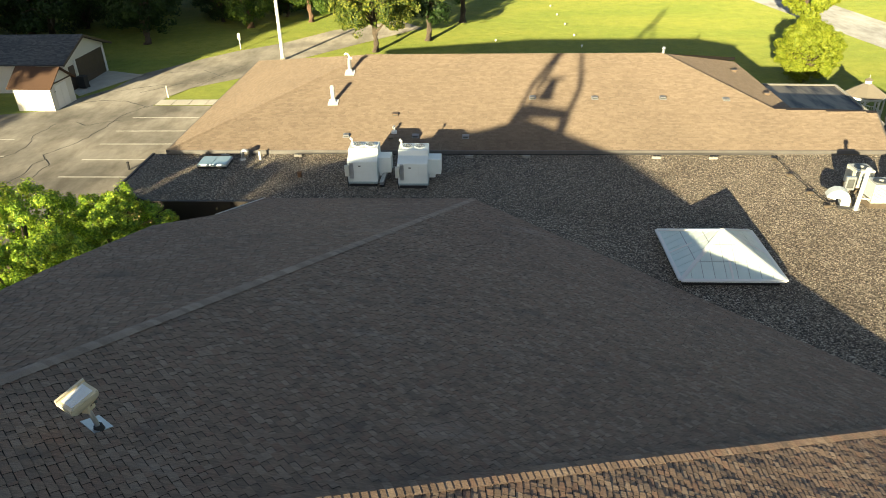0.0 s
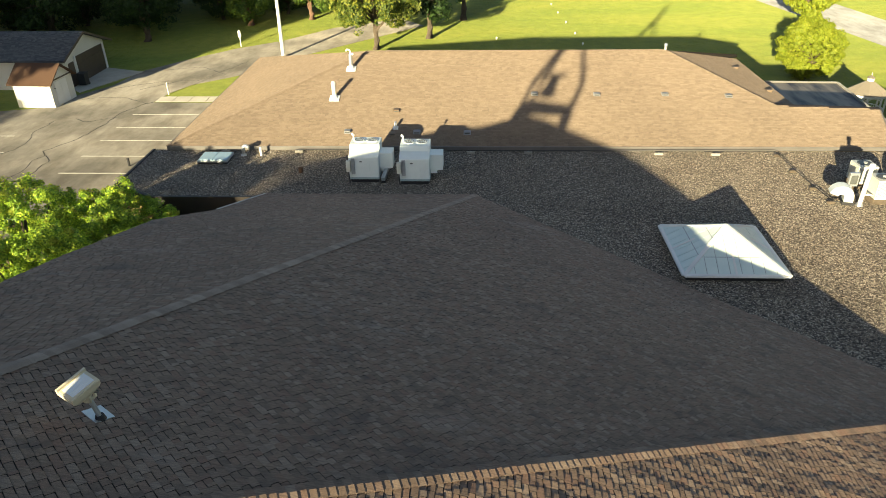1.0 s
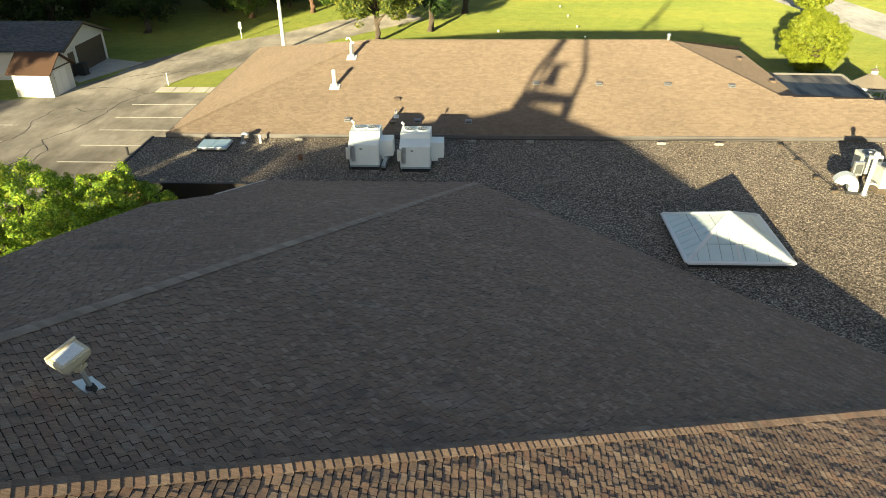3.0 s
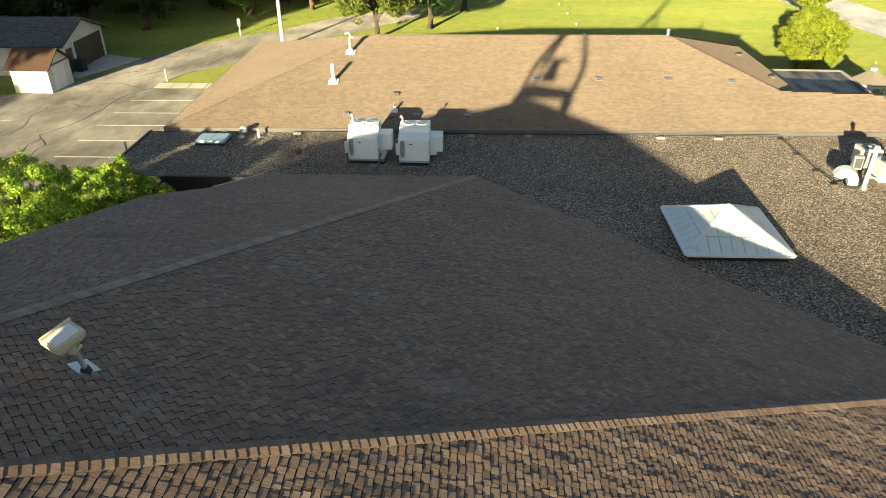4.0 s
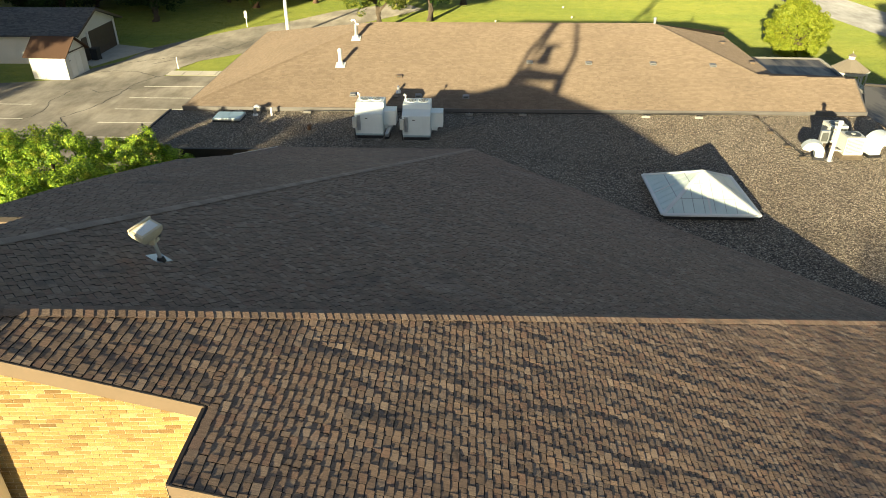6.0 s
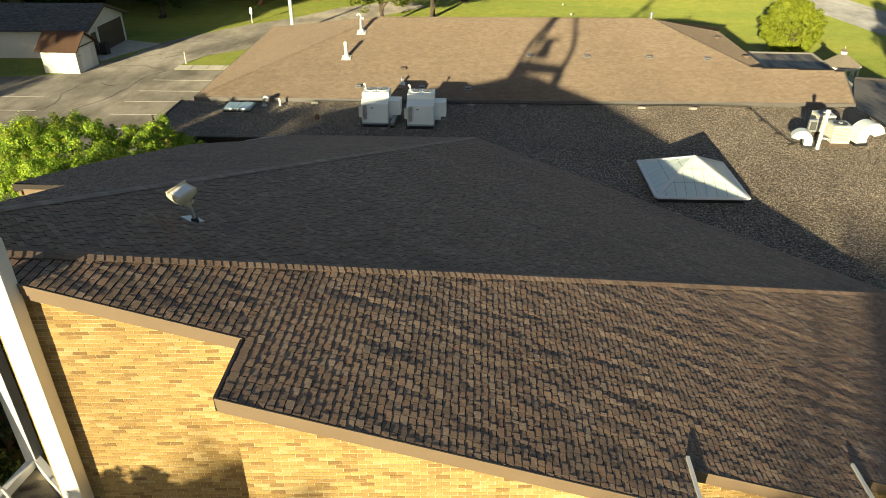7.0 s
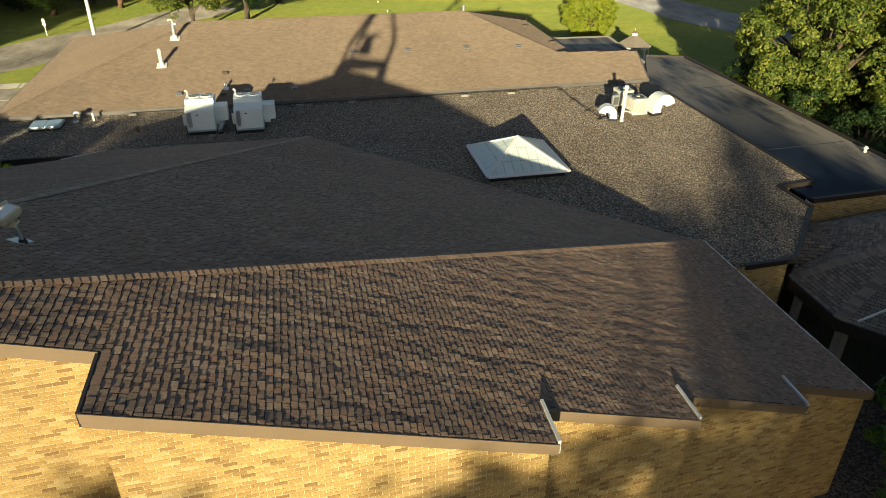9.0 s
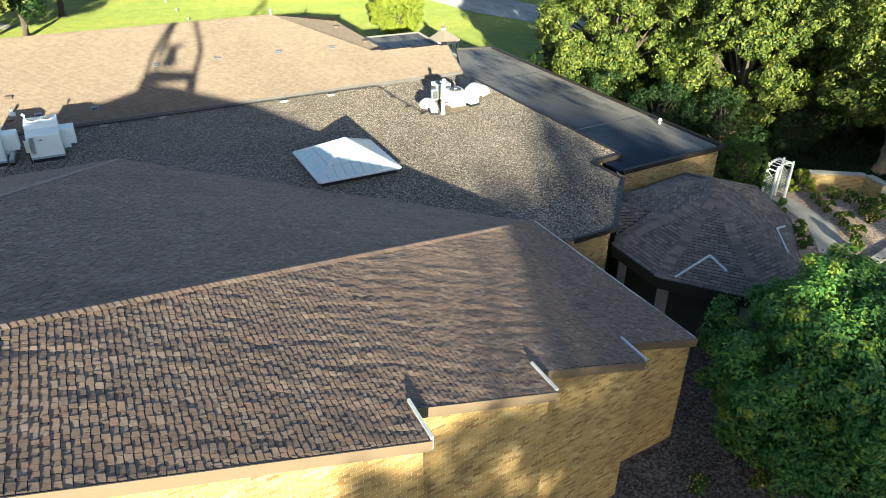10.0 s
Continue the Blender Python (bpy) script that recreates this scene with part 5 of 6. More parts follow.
for x in (-0.8, 0.8):
    part("leg_frame", boxed(x - 0.04, x + 0.04, -0.85, 0.85, 0.36, 0.42), WHITE, bench)
    part("leg", boxed(x - 0.04, x + 0.04, -0.3, 0.3, 0.0, 0.72), WHITE, bench)

# ---- gazebo ----
gaz = thing("gazebo", (27.2, 48.4, 0), "white octagonal garden gazebo with a shingled roof and cupola", "gazebo")
gaz.scale = (0.8, 0.8, 0.82)
gr = 1.75
pts8 = [(gr * math.cos(radians(22.5 + 45 * k)), gr * math.sin(radians(22.5 + 45 * k))) for k in range(8)]
part("floor", prismed(pts8, 0, 0.25), CONCRETE, gaz)
for k in range(8):
    p, q = pts8[k], pts8[(k + 1) % 8]
    pi, qi = (p[0] * 0.9, p[1] * 0.9), (q[0] * 0.9, q[1] * 0.9)
    part("post", boxed(pi[0] - 0.06, pi[0] + 0.06, pi[1] - 0.06, pi[1] + 0.06, 0.25, 2.4), WHITE, gaz)
    part("frieze", bar(bmesh.new(), (*pi, 2.2), (*qi, 2.2), 0.05, 0.22), WHITE, gaz)
    part("rail", bar(bmesh.new(), (*pi, 1.05), (*qi, 1.05), 0.06, 0.06), WHITE, gaz)
    for j in range(1, 6):
        c = along(pi, qi, j / 6)
        part("baluster", boxed(c[0] - 0.02, c[0] + 0.02, c[1] - 0.02, c[1] + 0.02, 0.3, 1.05), WHITE, gaz)
    for c, e in ((pi, qi), (qi, pi)):
        m_ = along(c, e, 0.3)
        part("bracket", tubed([(*c, 1.75), (*along(c, e, 0.1), 2.05), (*m_, 2.2)], 0.035, 6), WHITE, gaz)
    b = bmesh.new()
    f = [b.verts.new(v) for v in ((*p, 2.38), (*q, 2.38), (q[0] * 0.17, q[1] * 0.17, 3.3), (p[0] * 0.17, p[1] * 0.17, 3.3))]
    g2 = [b.verts.new((v.co.x, v.co.y, v.co.z + 0.06)) for v in f]
    b.faces.new(g2)
    b.faces.new(f[::-1])
    for j in range(4):
        b.faces.new((f[j], f[(j + 1) % 4], g2[(j + 1) % 4], g2[j]))
    rp = part("roof_panel", b, SHINGLE_PALE, gaz, "weathered tan shingles")
    part("eave_board", bar(bmesh.new(), (*p, 2.3), (*q, 2.3), 0.04, 0.12), WHITE, rp)
part("cupola", cyled((0, 0, 3.3), (0, 0, 3.62), 0.28, 0.28, 8), WHITE, gaz)
part("cupola_roof", cyled((0, 0, 3.62), (0, 0, 3.86), 0.36, 0.03, 8), SHINGLE_PALE, gaz)
part("finial", cyled((0, 0, 3.8), (0, 0, 4.1), 0.03, 0.015, 8), WHITE, gaz)

# ---- entrance garden ----
paving("garden_bed", [(25.9, 16.3), (33.0, 17.0), (36.2, 14.8), (40, 12.5), (36, 10.6), (27.7, 9.6), (24.5, 8.0), (22, 15.5)], 0.015, MULCH, "pinkish gravel planting bed", "planting bed")
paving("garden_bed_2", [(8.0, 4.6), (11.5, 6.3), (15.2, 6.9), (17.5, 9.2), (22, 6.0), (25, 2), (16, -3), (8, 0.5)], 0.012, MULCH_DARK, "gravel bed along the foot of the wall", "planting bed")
paving("path", [(30.65, 16.5), (30.1, 14.8), (29.75, 13.5), (28.5, 11.9), (27.3, 10.7), (25.5, 9.9), (22.0, 9.0), (23.0, 7.0), (27.0, 8.9), (27.85, 9.6), (29.3, 10.9), (30.8, 12.7), (31.25, 14.2), (31.4, 15.9)], 0.05, CONCRETE, "curved pale concrete garden path", "path")
paving("forecourt", [(26.9, 8.75), (23.0, 6.8), (21, 2), (26, -6), (60, -6), (60, 10), (36, 10.1), (31, 9.45)], 0.02, asphalt_material("dark_drive_asphalt", (0.07, 0.07, 0.075), (0.12, 0.12, 0.125)), "dark asphalt entrance drive", "road")
kerb = bmesh.new()
for p, q in zip([(23.0, 6.8), (26.9, 8.75), (31, 9.55), (36, 10.2), (60, 10.1)], [(26.9, 8.75), (31, 9.55), (36, 10.2), (60, 10.1)]):
    strip(kerb, p, q, 0.45, (0, 0.14), (0, 0.14))
tagged(part("kerb", kerb, CONCRETE), "rounded concrete kerb along the entrance drive", "kerb", kind="structure")

# near-black greens over the whole sheet and its scattered leaves
COVER = leaf_material("dark_cover_leaf", [(0.0, (0.012, 0.026, 0.006)), (1.0, (0.03, 0.055, 0.012))], 0.95)
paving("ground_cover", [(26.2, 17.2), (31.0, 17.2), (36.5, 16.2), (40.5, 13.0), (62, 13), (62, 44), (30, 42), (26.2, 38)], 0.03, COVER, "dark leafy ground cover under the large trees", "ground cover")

arbor = thing("garden_arbor", pose(30.45, 16.15, 0, 0, 0, 5), "white garden arbor with lattice sides and an arched slatted top", "arbor")
aw, ad = 0.62, 0.28
for x in (-aw, aw):
    for y in (-ad, ad):
        part("post", boxed(x - 0.05, x + 0.05, y - 0.05, y + 0.05, 0, 2.1, bev=0.008), WHITE, arbor)
        b = bmesh.new()
        bmesh.ops.create_uvsphere(b, u_segments=10, v_segments=6, radius=0.06)
        bmesh.ops.translate(b, vec=(x, y, 2.15), verts=b.verts)
        part("finial", b, WHITE, arbor)
    for k in range(-2, 9):
        for s in (1, -1):
            z0 = 0.35 + k * 0.16
            p, q = (x, -ad * s, z0), (x, ad * s, z0 + 0.5)
            if z0 > 0.2 and z0 + 0.5 < 1.85:
                part("lattice", cyled(p, q, 0.014, seg=4), WHITE, arbor)
    for z in (0.3, 1.85):
        part("side_rail", boxed(x - 0.025, x + 0.025, -ad, ad, z, z + 0.06), WHITE, arbor)
for y in (-ad, ad):
    part("arch", tubed([(-aw, y, 2.0), (-aw * 0.6, y, 2.16), (0, y, 2.24), (aw * 0.6, y, 2.16), (aw, y, 2.0)], 0.045, 8), WHITE, arbor)
for k in range(7):
    u = -0.9 + k * 0.3
    part("slat", boxed(aw * u - 0.03, aw * u + 0.03, -ad - 0.08, ad + 0.08, 2.27 - 0.22 * u * u, 2.29 - 0.22 * u * u), WHITE, arbor)

brick_wall("garden_wall_1", (33.05, 16.1), (35.35, 14.55), 0.0, lambda x, y: 1.05, "low buff brick garden wall with a stone coping", thick=0.3)
brick_wall("garden_wall_2", (35.35, 14.55), (35.1, 13.35), 0.0, lambda x, y: 1.05, "low buff brick garden wall return", thick=0.3)
b = strip(bmesh.new(), (33.0, 16.13), (35.38, 14.5), 0.42, (1.05, 1.14), (1.05, 1.14), 0.06)
strip(b, (35.38, 14.5), (35.1, 13.25), 0.42, (1.054, 1.144), (1.054, 1.144), 0.06)
tagged(part("garden_wall_coping", b, CONCRETE), "grey stone coping on the garden wall", "coping", kind="structure")


# ---- trees and shrubs ----
def leaf_cloud(seed, tufts, count, size, droop=0.3):
    """Folded leaves round many tufts, given as rows of centre, radius and outward direction."""
    r = np.random.default_rng(seed)
    T = np.asarray(tufts, float)
    w = T[:, 3] ** 2
    T = T[r.choice(len(T), count, p=w / w.sum())]
    unit = lambda a: a / np.maximum(np.linalg.norm(a, axis=1, keepdims=True), 1e-6)
    v = unit(r.normal(size=(count, 3)) + 0.5 * T[:, 4:7])
    c = T[:, :3] + v * (T[:, 3] * (0.3 + 0.75 * np.sqrt(r.random(count))) * r.choice((1, 1, 1.1, 1.35), count))[:, None] * (1, 1, 0.85)
    out = unit(v + 0.4 * T[:, 4:7] + 0.5 * r.uniform((-1, -1, -0.5), 1, (count, 3)))
    side = unit(np.cross(out, r.uniform(-1, 1, (count, 3))))
    tip = np.cross(out, side)
    s = (size * r.uniform(0.6, 1.3, count))[:, None]
    V = np.stack([c - tip * s * 0.5, c + side * s * 0.32 + out * s * 0.08, c + tip * s * 0.6 - out * s * droop * 0.4, c - side * s * 0.32 + out * s * 0.08], 1)
    k = np.arange(count)[:, None] * 4
    return V.reshape(-1, 3), np.concatenate([k + (0, 1, 2), k + (0, 2, 3)], 1).reshape(-1, 3)


def tree(name, x, y, height, radius, trunk, material, leaves, size, seed, label, flat=0.85, squash=1.0, clump_n=26, group="", bark=WOOD, trunk_r=None, tufts=9, fresh=None, fresh_share=0.2):
    """A trunk with limbs to lobes; each lobe bears tufts on its outer side, and each tuft its leaves."""
    rng = random.Random(seed)
    o = thing(name, (x, y, 0), label, "shrub" if trunk < 0.4 else "tree", group)
    mid, half = (height + trunk) / 2, (height - trunk) / 2
    lobes, spots, tips = [], [], []
    for k in range(clump_n):
        a, u = rng.uniform(0, 2 * math.pi), rng.uniform(-0.95, 0.95)
        w = math.sqrt(max(0.0, 1 - u * u)) * rng.uniform(0.45, 0.86)
        cr = radius * rng.uniform(0.24, 0.42) * flat
        c = Vector((radius * w * math.cos(a), radius * w * math.sin(a) * squash, mid + half * u * 0.82))
        lobes.append((*c, cr))
        away = Vector((c.x / radius, c.y / radius, (c.z - mid) / half * 0.8 + 0.25))
        for j in range(tufts):
            d = Vector((rng.gauss(0, 1), rng.gauss(0, 1), rng.gauss(0, 1))).normalized() + away * 0.9
            d.normalize()
            p = c + d * cr * rng.uniform(0.55, 1.12)
            spot = (*p, cr * rng.uniform(0.26, 0.5), *d)
            (tips if fresh and rng.random() < fresh_share and d.z > -0.1 else spots).append(spot)
    b = bmesh.new()
    tr = trunk_r or radius * 0.06 + 0.03
    tube(b, [(0, 0, -0.05), (0.02 * radius, 0, trunk * 0.5), (0, 0.03 * radius, trunk), (0, 0, mid + half * 0.4)], [tr * 1.5, tr * 1.05, tr * 0.95, tr * 0.35], 9)
    for c in lobes[:max(7, clump_n // 3)]:
        z0 = trunk + rng.uniform(0.0, 0.5) * half
        tube(b, [(0, 0, z0), (c[0] * 0.5, c[1] * 0.5, (z0 + c[2]) / 2 + 0.1 * half), c[:3]], [tr * 0.5, tr * 0.3, tr * 0.1], 6)
    part("trunk", b, bark, o, "", smooth=True)
    v, f = leaf_cloud(seed, spots, leaves, size)
    mesh_object("crown", v.tolist(), f.tolist(), material, o)
    if tips:
        ends = [(p[0] + p[4] * p[3] * 0.7, p[1] + p[5] * p[3] * 0.7, p[2] + p[6] * p[3] * 0.7 + 0.03, p[3] * 0.6, *p[4:]) for p in tips]
        v, f = leaf_cloud(seed + 500, ends, int(leaves * fresh_share * 0.55), size * 0.85)
        mesh_object("new_growth", v.tolist(), f.tolist(), fresh, o)
        v, f = leaf_cloud(seed + 900, tips, int(leaves * fresh_share), size)
        mesh_object("inner_leaves", v.tolist(), f.tolist(), material, o)
    return o


# the pear tree by the front wall
tree("pear_tree", 16.3, 2.7, 6.3, 3.9, 0.4, LEAF_NEAR, 105000, 0.13, 5, "dense green pear tree beside the brick wall", clump_n=120, flat=0.62, tufts=12, fresh=LEAF_FRESH, fresh_share=0.16)
# shrubs in the court beside the shaded slope
tree("tall_shrub", -18.9, 23.4, 5.8, 3.9, 0.3, LEAF_COURT, 62000, 0.105, 8, "bright yellow-green tall shrub in the court", clump_n=75, flat=0.55, tufts=12, fresh=LEAF_GOLD, fresh_share=0.25)
tree("tall_shrub", -14.9, 24.0, 5.6, 2.5, 0.3, LEAF_COURT, 32000, 0.1, 9, "green tall shrub beside the court wall", clump_n=50, flat=0.62, tufts=9, fresh=LEAF_GOLD, fresh_share=0.15)
tree("tall_shrub", -15.4, 19.2, 6.5, 3.1, 0.3, LEAF_COURT, 46000, 0.105, 10, "bright yellow-green tall shrub under the eave", clump_n=60, flat=0.55, tufts=12, fresh=LEAF_GOLD, fresh_share=0.25)
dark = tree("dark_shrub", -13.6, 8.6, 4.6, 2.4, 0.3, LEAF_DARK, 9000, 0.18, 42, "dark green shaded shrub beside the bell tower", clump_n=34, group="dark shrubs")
for x, y, s, r in ((-16.6, 12.9, 1.0, 50), (-12.9, 4.6, 0.95, 140), (-17.5, 8.0, 1.1, 250)):
    c = copy_thing(dark, pose(x, y, 0, 0, 0, r))
    c.scale = (s, s, s)
# two maples by the drive and others
maple = tree("maple_tree", -10.0, 69.3, 10.5, 4.3, 1.7, LEAF_OAK, 18000, 0.26, 11, "young green maple tree on the lawn by the drive", clump_n=40, group="trees on the lawn")
tree("maple_tree", -5.0, 74.0, 11, 4.6, 2.2, LEAF_DARK, 9000, 0.34, 12, "dark green maple tree on the lawn", clump_n=40, group="trees on the lawn")
tree("maple_tree", -1.6, 83.0, 12, 5.0, 2.6, LEAF_MAPLE, 8000, 0.38, 13, "green maple tree farther on the lawn", clump_n=36, group="trees on the lawn")
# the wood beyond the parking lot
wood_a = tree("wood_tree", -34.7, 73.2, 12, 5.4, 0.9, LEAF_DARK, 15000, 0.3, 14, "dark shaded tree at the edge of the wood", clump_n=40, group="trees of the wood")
wood_b = tree("wood_tree", -25.8, 80.8, 13, 4.8, 1.4, LEAF_MAPLE, 12000, 0.3, 15, "drooping tree at the edge of the wood", clump_n=36, group="trees of the wood", bark=plain("reddish_bark", (0.2, 0.12, 0.075), 0.95, vary=0.3, scale=5))
rng = random.Random(4)
for x, y, s, k in ((-19.4, 83.8, 0.95, 1), (-44, 72, 1.05, 0), (-52, 66, 1.1, 0), (-50, 78, 1.1, 1), (-40, 84, 1.2, 0), (-31, 88, 1.2, 0), (-22, 92, 1.2, 0), (-13, 92, 1.1, 1), (-60, 72, 1.2, 0), (-46, 92, 1.2, 0), (-64, 60, 1.1, 0), (-36, 96, 1.3, 0), (-57, 86, 1.3, 0)):
    c = copy_thing((wood_a, wood_b)[k], pose(x, y, 0, 0, 0, rng.uniform(0, 360)) @ Matrix.Scale(s, 4))
    c.scale = (s, s, s)
# golden shrub trees by the far lawn
tree("golden_shrub", 27.2, 58.4, 4.9, 2.6, 0.2, LEAF_GOLD, 44000, 0.15, 16, "dense rounded yellow-green shrub behind the low roof", clump_n=190, flat=0.62, tufts=8)
tree("golden_tree", 35.2, 79.0, 7.0, 2.9, 1.0, LEAF_GOLD, 8000, 0.34, 17, "tall yellow-green shrub by the road", clump_n=40)
# row of large trees beside the membrane roof
oak_a = tree("oak_tree", 31.8, 32.2, 10.5, 5.6, 1.0, LEAF_OAK, 52000, 0.22, 18, "large leafy tree beside the membrane roof", clump_n=110, flat=0.52, tufts=10, group="row of large trees")
oak_b = tree("oak_tree", 39.3, 15.95, 11.5, 5.6, 2.6, LEAF_OAK, 48000, 0.22, 19, "large tree with a thick trunk in the garden", clump_n=100, flat=0.52, tufts=10, group="row of large trees", bark=plain("pale_bark", (0.26, 0.2, 0.13), 0.95, vary=0.3, scale=4, bumpy=0.6), trunk_r=0.5)
for x, y, s, k, r in ((36.5, 24.6, 0.98, 0, 200), (38.5, 31, 1.0, 0, 10), (43.5, 21, 1.05, 0, 75), (44.5, 26, 1.1, 1, 140), (43, 37, 1.15, 0, 300), (48, 15, 1.1, 0, 20), (47.5, 8.0, 1.1, 0, 110), (46.0, 13.5, 1.1, 0, 260), (53, 24, 1.2, 1, 60)):
    c = copy_thing((oak_a, oak_b)[k], pose(x, y, 0, 0, 0, r))
    c.scale = (s, s, s)
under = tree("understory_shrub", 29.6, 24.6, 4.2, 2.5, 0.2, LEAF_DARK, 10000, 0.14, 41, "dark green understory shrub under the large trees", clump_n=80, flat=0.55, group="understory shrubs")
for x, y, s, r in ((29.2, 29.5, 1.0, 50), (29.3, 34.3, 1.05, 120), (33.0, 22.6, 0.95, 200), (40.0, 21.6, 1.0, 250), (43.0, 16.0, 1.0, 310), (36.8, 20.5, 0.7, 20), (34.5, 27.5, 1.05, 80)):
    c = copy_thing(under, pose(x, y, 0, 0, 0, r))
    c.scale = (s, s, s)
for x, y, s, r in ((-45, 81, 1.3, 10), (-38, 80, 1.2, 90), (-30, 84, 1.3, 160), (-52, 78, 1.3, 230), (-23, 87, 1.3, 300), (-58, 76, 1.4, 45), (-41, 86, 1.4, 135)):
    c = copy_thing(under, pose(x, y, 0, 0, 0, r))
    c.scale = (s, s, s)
# hedge shrub at the corner of the membrane block
tree("clipped_shrub", 28.5, 17.2, 3.5, 1.65, 0.2, LEAF_MAPLE, 24000, 0.085, 20, "dense dark green clipped shrub at the brick corner", clump_n=160, flat=0.4, tufts=5)
tree("garden_shrub", 32.6, 16.3, 1.2, 0.75, 0.1, LEAF_GOLD, 1800, 0.12, 21, "light green shrub beside the arbor", clump_n=14)
perennial = tree("flowering_perennial", 29.3, 14.8, 0.75, 0.55, 0.05, LEAF_MAPLE, 1500, 0.12, 22, "low green perennial with pale yellow flowers", clump_n=12, group="perennials in the bed")
fl_v, fl_f = leaf_cloud(3, [(0, 0, 0.45, 0.5, 0, 0, 1)], 90, 0.09)
tagged(mesh_object("flowers", fl_v.tolist(), fl_f.tolist(), FLOWER, perennial), kind="stuff")
for x, y, s in ((28.5, 12.8, 1.1), (27.5, 11.8, 1.1), (32.3, 14.85, 0.9), (31.8, 13.95, 1.0), (31.25, 12.6, 1.15), (30.55, 11.4, 1.1), (29.4, 10.5, 1.0), (33.5, 14.8, 1.0), (33.9, 14.2, 1.1), (33.6, 13.2, 1.2), (33.4, 12.3, 1.3), (32.7, 12.2, 1.1), (34.6, 12.8, 1.2), (34.9, 11.7, 1.1), (12.5, 3.3, 0.9), (14.2, 2.6, 0.8), (11.6, 2.2, 0.7)):
    c = copy_thing(perennial, pose(x, y, 0, 0, 0, rng.uniform(0, 360)))
    c.scale = (s * 0.75, s * 0.75, s * 0.8)
# trees on the sunward side, whose shade falls on the walls and roofs
shade = tree("lawn_tree", -8.9, -5.6, 8.9, 2.3, 1.0, LEAF_DARK, 30000, 0.15, 30, "small leafy tree on the front lawn", clump_n=130, flat=0.6, tufts=6, group="front lawn trees")
grove = tree("shade_tree", -22.5, -10.5, 12.0, 4.2, 2.2, LEAF_DARK, 8000, 0.34, 31, "tall leafy tree on the front lawn", clump_n=40, group="front lawn trees")
for x, y, s, r in ((-25.8, -15, 1.0, 170), (-55.5, 16, 1.2, 60), (-58.5, 52, 1.3, 80), (-64, 58, 1.3, 10), (-60, 66, 1.3, 210), (-52, 26, 1.3, 200), (-60, 34, 1.3, 330), (-66, 22, 1.3, 120), (-57, 14, 1.3, 250)):
    c = copy_thing(grove, pose(x, y, 0, 0, 0, r))
    c.scale = (s, s, s)
# a row of tall trees far off on the sunward side
tall = tree("row_tree", -20.0, -46.0, 18.0, 4.6, 2.5, LEAF_DARK, 2700, 0.52, 33, "tall tree in a far row on the sunward side", clump_n=46, group="far row of trees")
thin = tree("row_tree", -14.0, -48.2, 17.0, 4.4, 2.5, LEAF_DARK, 1150, 0.52, 34, "tall thin-crowned tree in a far row", clump_n=46, group="far row of trees")
for k, side, h, r in ((0, -0.4, 17.6, 140), (0, 5.0, 17.8, 20), (0, 7.0, 18.0, 80), (0, 10.7, 17.8, 310), (0, 9.2, 19.6, 130), (0, 12.2, 17.6, 75), (0, 15.6, 18.4, 220), (0, 18.2, 18.8, 150), (0, 20.5, 19.6, 300), (1, 23.2, 20.5, 40), (0, 27.5, 21.2, 95), (0, 30.0, 21.4, 170), (0, 32.5, 21.6, 15), (0, 35.0, 21.6, 60), (0, 37.5, 21.6, 65), (0, 40.0, 21.6, 250), (0, 42.5, 21.6, 130), (0, 46.0, 21.6, 110), (0, 50.0, 21.0, 200)):
    c = copy_thing((tall, thin)[k], pose(0.94 * side - 17.1, -0.342 * side - 47.0, 0, 0, 0, r))
    c.scale = [h / (18.0, 17.0)[k]] * 3
for side, r in ((-30, 20), (-37, 100), (-44, 200), (-51, 290), (-58, 30), (-66, 120), (-74, 240), (58, 60), (66, 160)):
    c = copy_thing(grove, pose(0.94 * side - 17.1, -0.342 * side - 47.0, 0, 0, 0, r))
    c.scale = (1.1, 1.1, 1.1)
tall.scale = (0.99, 0.99, 0.99)
pine = tree("shade_tree", -51.0, 13.4, 20.0, 5.0, 9.8, LEAF_DARK, 9000, 0.45, 35, "tall tree with a high crown beside the parking lot", clump_n=46, group="trees beside the lot")
thick = tree("thicket_shrub", -51.0, 12.9, 7.6, 5.0, 0.3, LEAF_DARK, 7000, 0.4, 36, "dense shrub under the tall trees beside the lot", clump_n=40, group="shrubs beside the lot")
for k in range(1, 5):
    copy_thing(pine, pose(-51.0 - 5.6 * k, 13.4 + 2.05 * k, 0, 0, 0, 70 * k))
    copy_thing(thick, pose(-51.0 - 5.6 * k, 12.9 + 2.05 * k, 0, 0, 0, 100 * k))
# cracks in the parking lot
CRACKS = [[(-28.7, 36.5), (-28.4, 39.0), (-28.7, 40.2), (-28.4, 41.1), (-27.7, 40.3), (-27.6, 36.2)],
          [(-28.4, 41.1), (-28.9, 41.9), (-28.3, 43.0), (-27.6, 44.7), (-27.2, 47.0), (-27.2, 49.7), (-26.4, 51.6), (-25.7, 52.3)],
          [(-31.6, 41.2), (-31.0, 42.2), (-31.0, 44.0), (-31.6, 45.4), (-31.3, 47.9)], [(-30.0, 48.4), (-29.0, 47.6), (-26.8, 48.8)],
          [(-32.5, 52.8), (-30.5, 53.6), (-28.4, 53.5), (-26.0, 51.8)], [(-32.2, 55.1), (-29.5, 56.7), (-26.7, 58.3)],
          [(-28.2, 55.8), (-25.7, 58.3), (-24.5, 58.3)], [(-28.1, 61.9), (-25.3, 62.8), (-22.4, 60.3)], [(-24.2, 58.2), (-22.8, 61.8), (-21.6, 64.7)]]
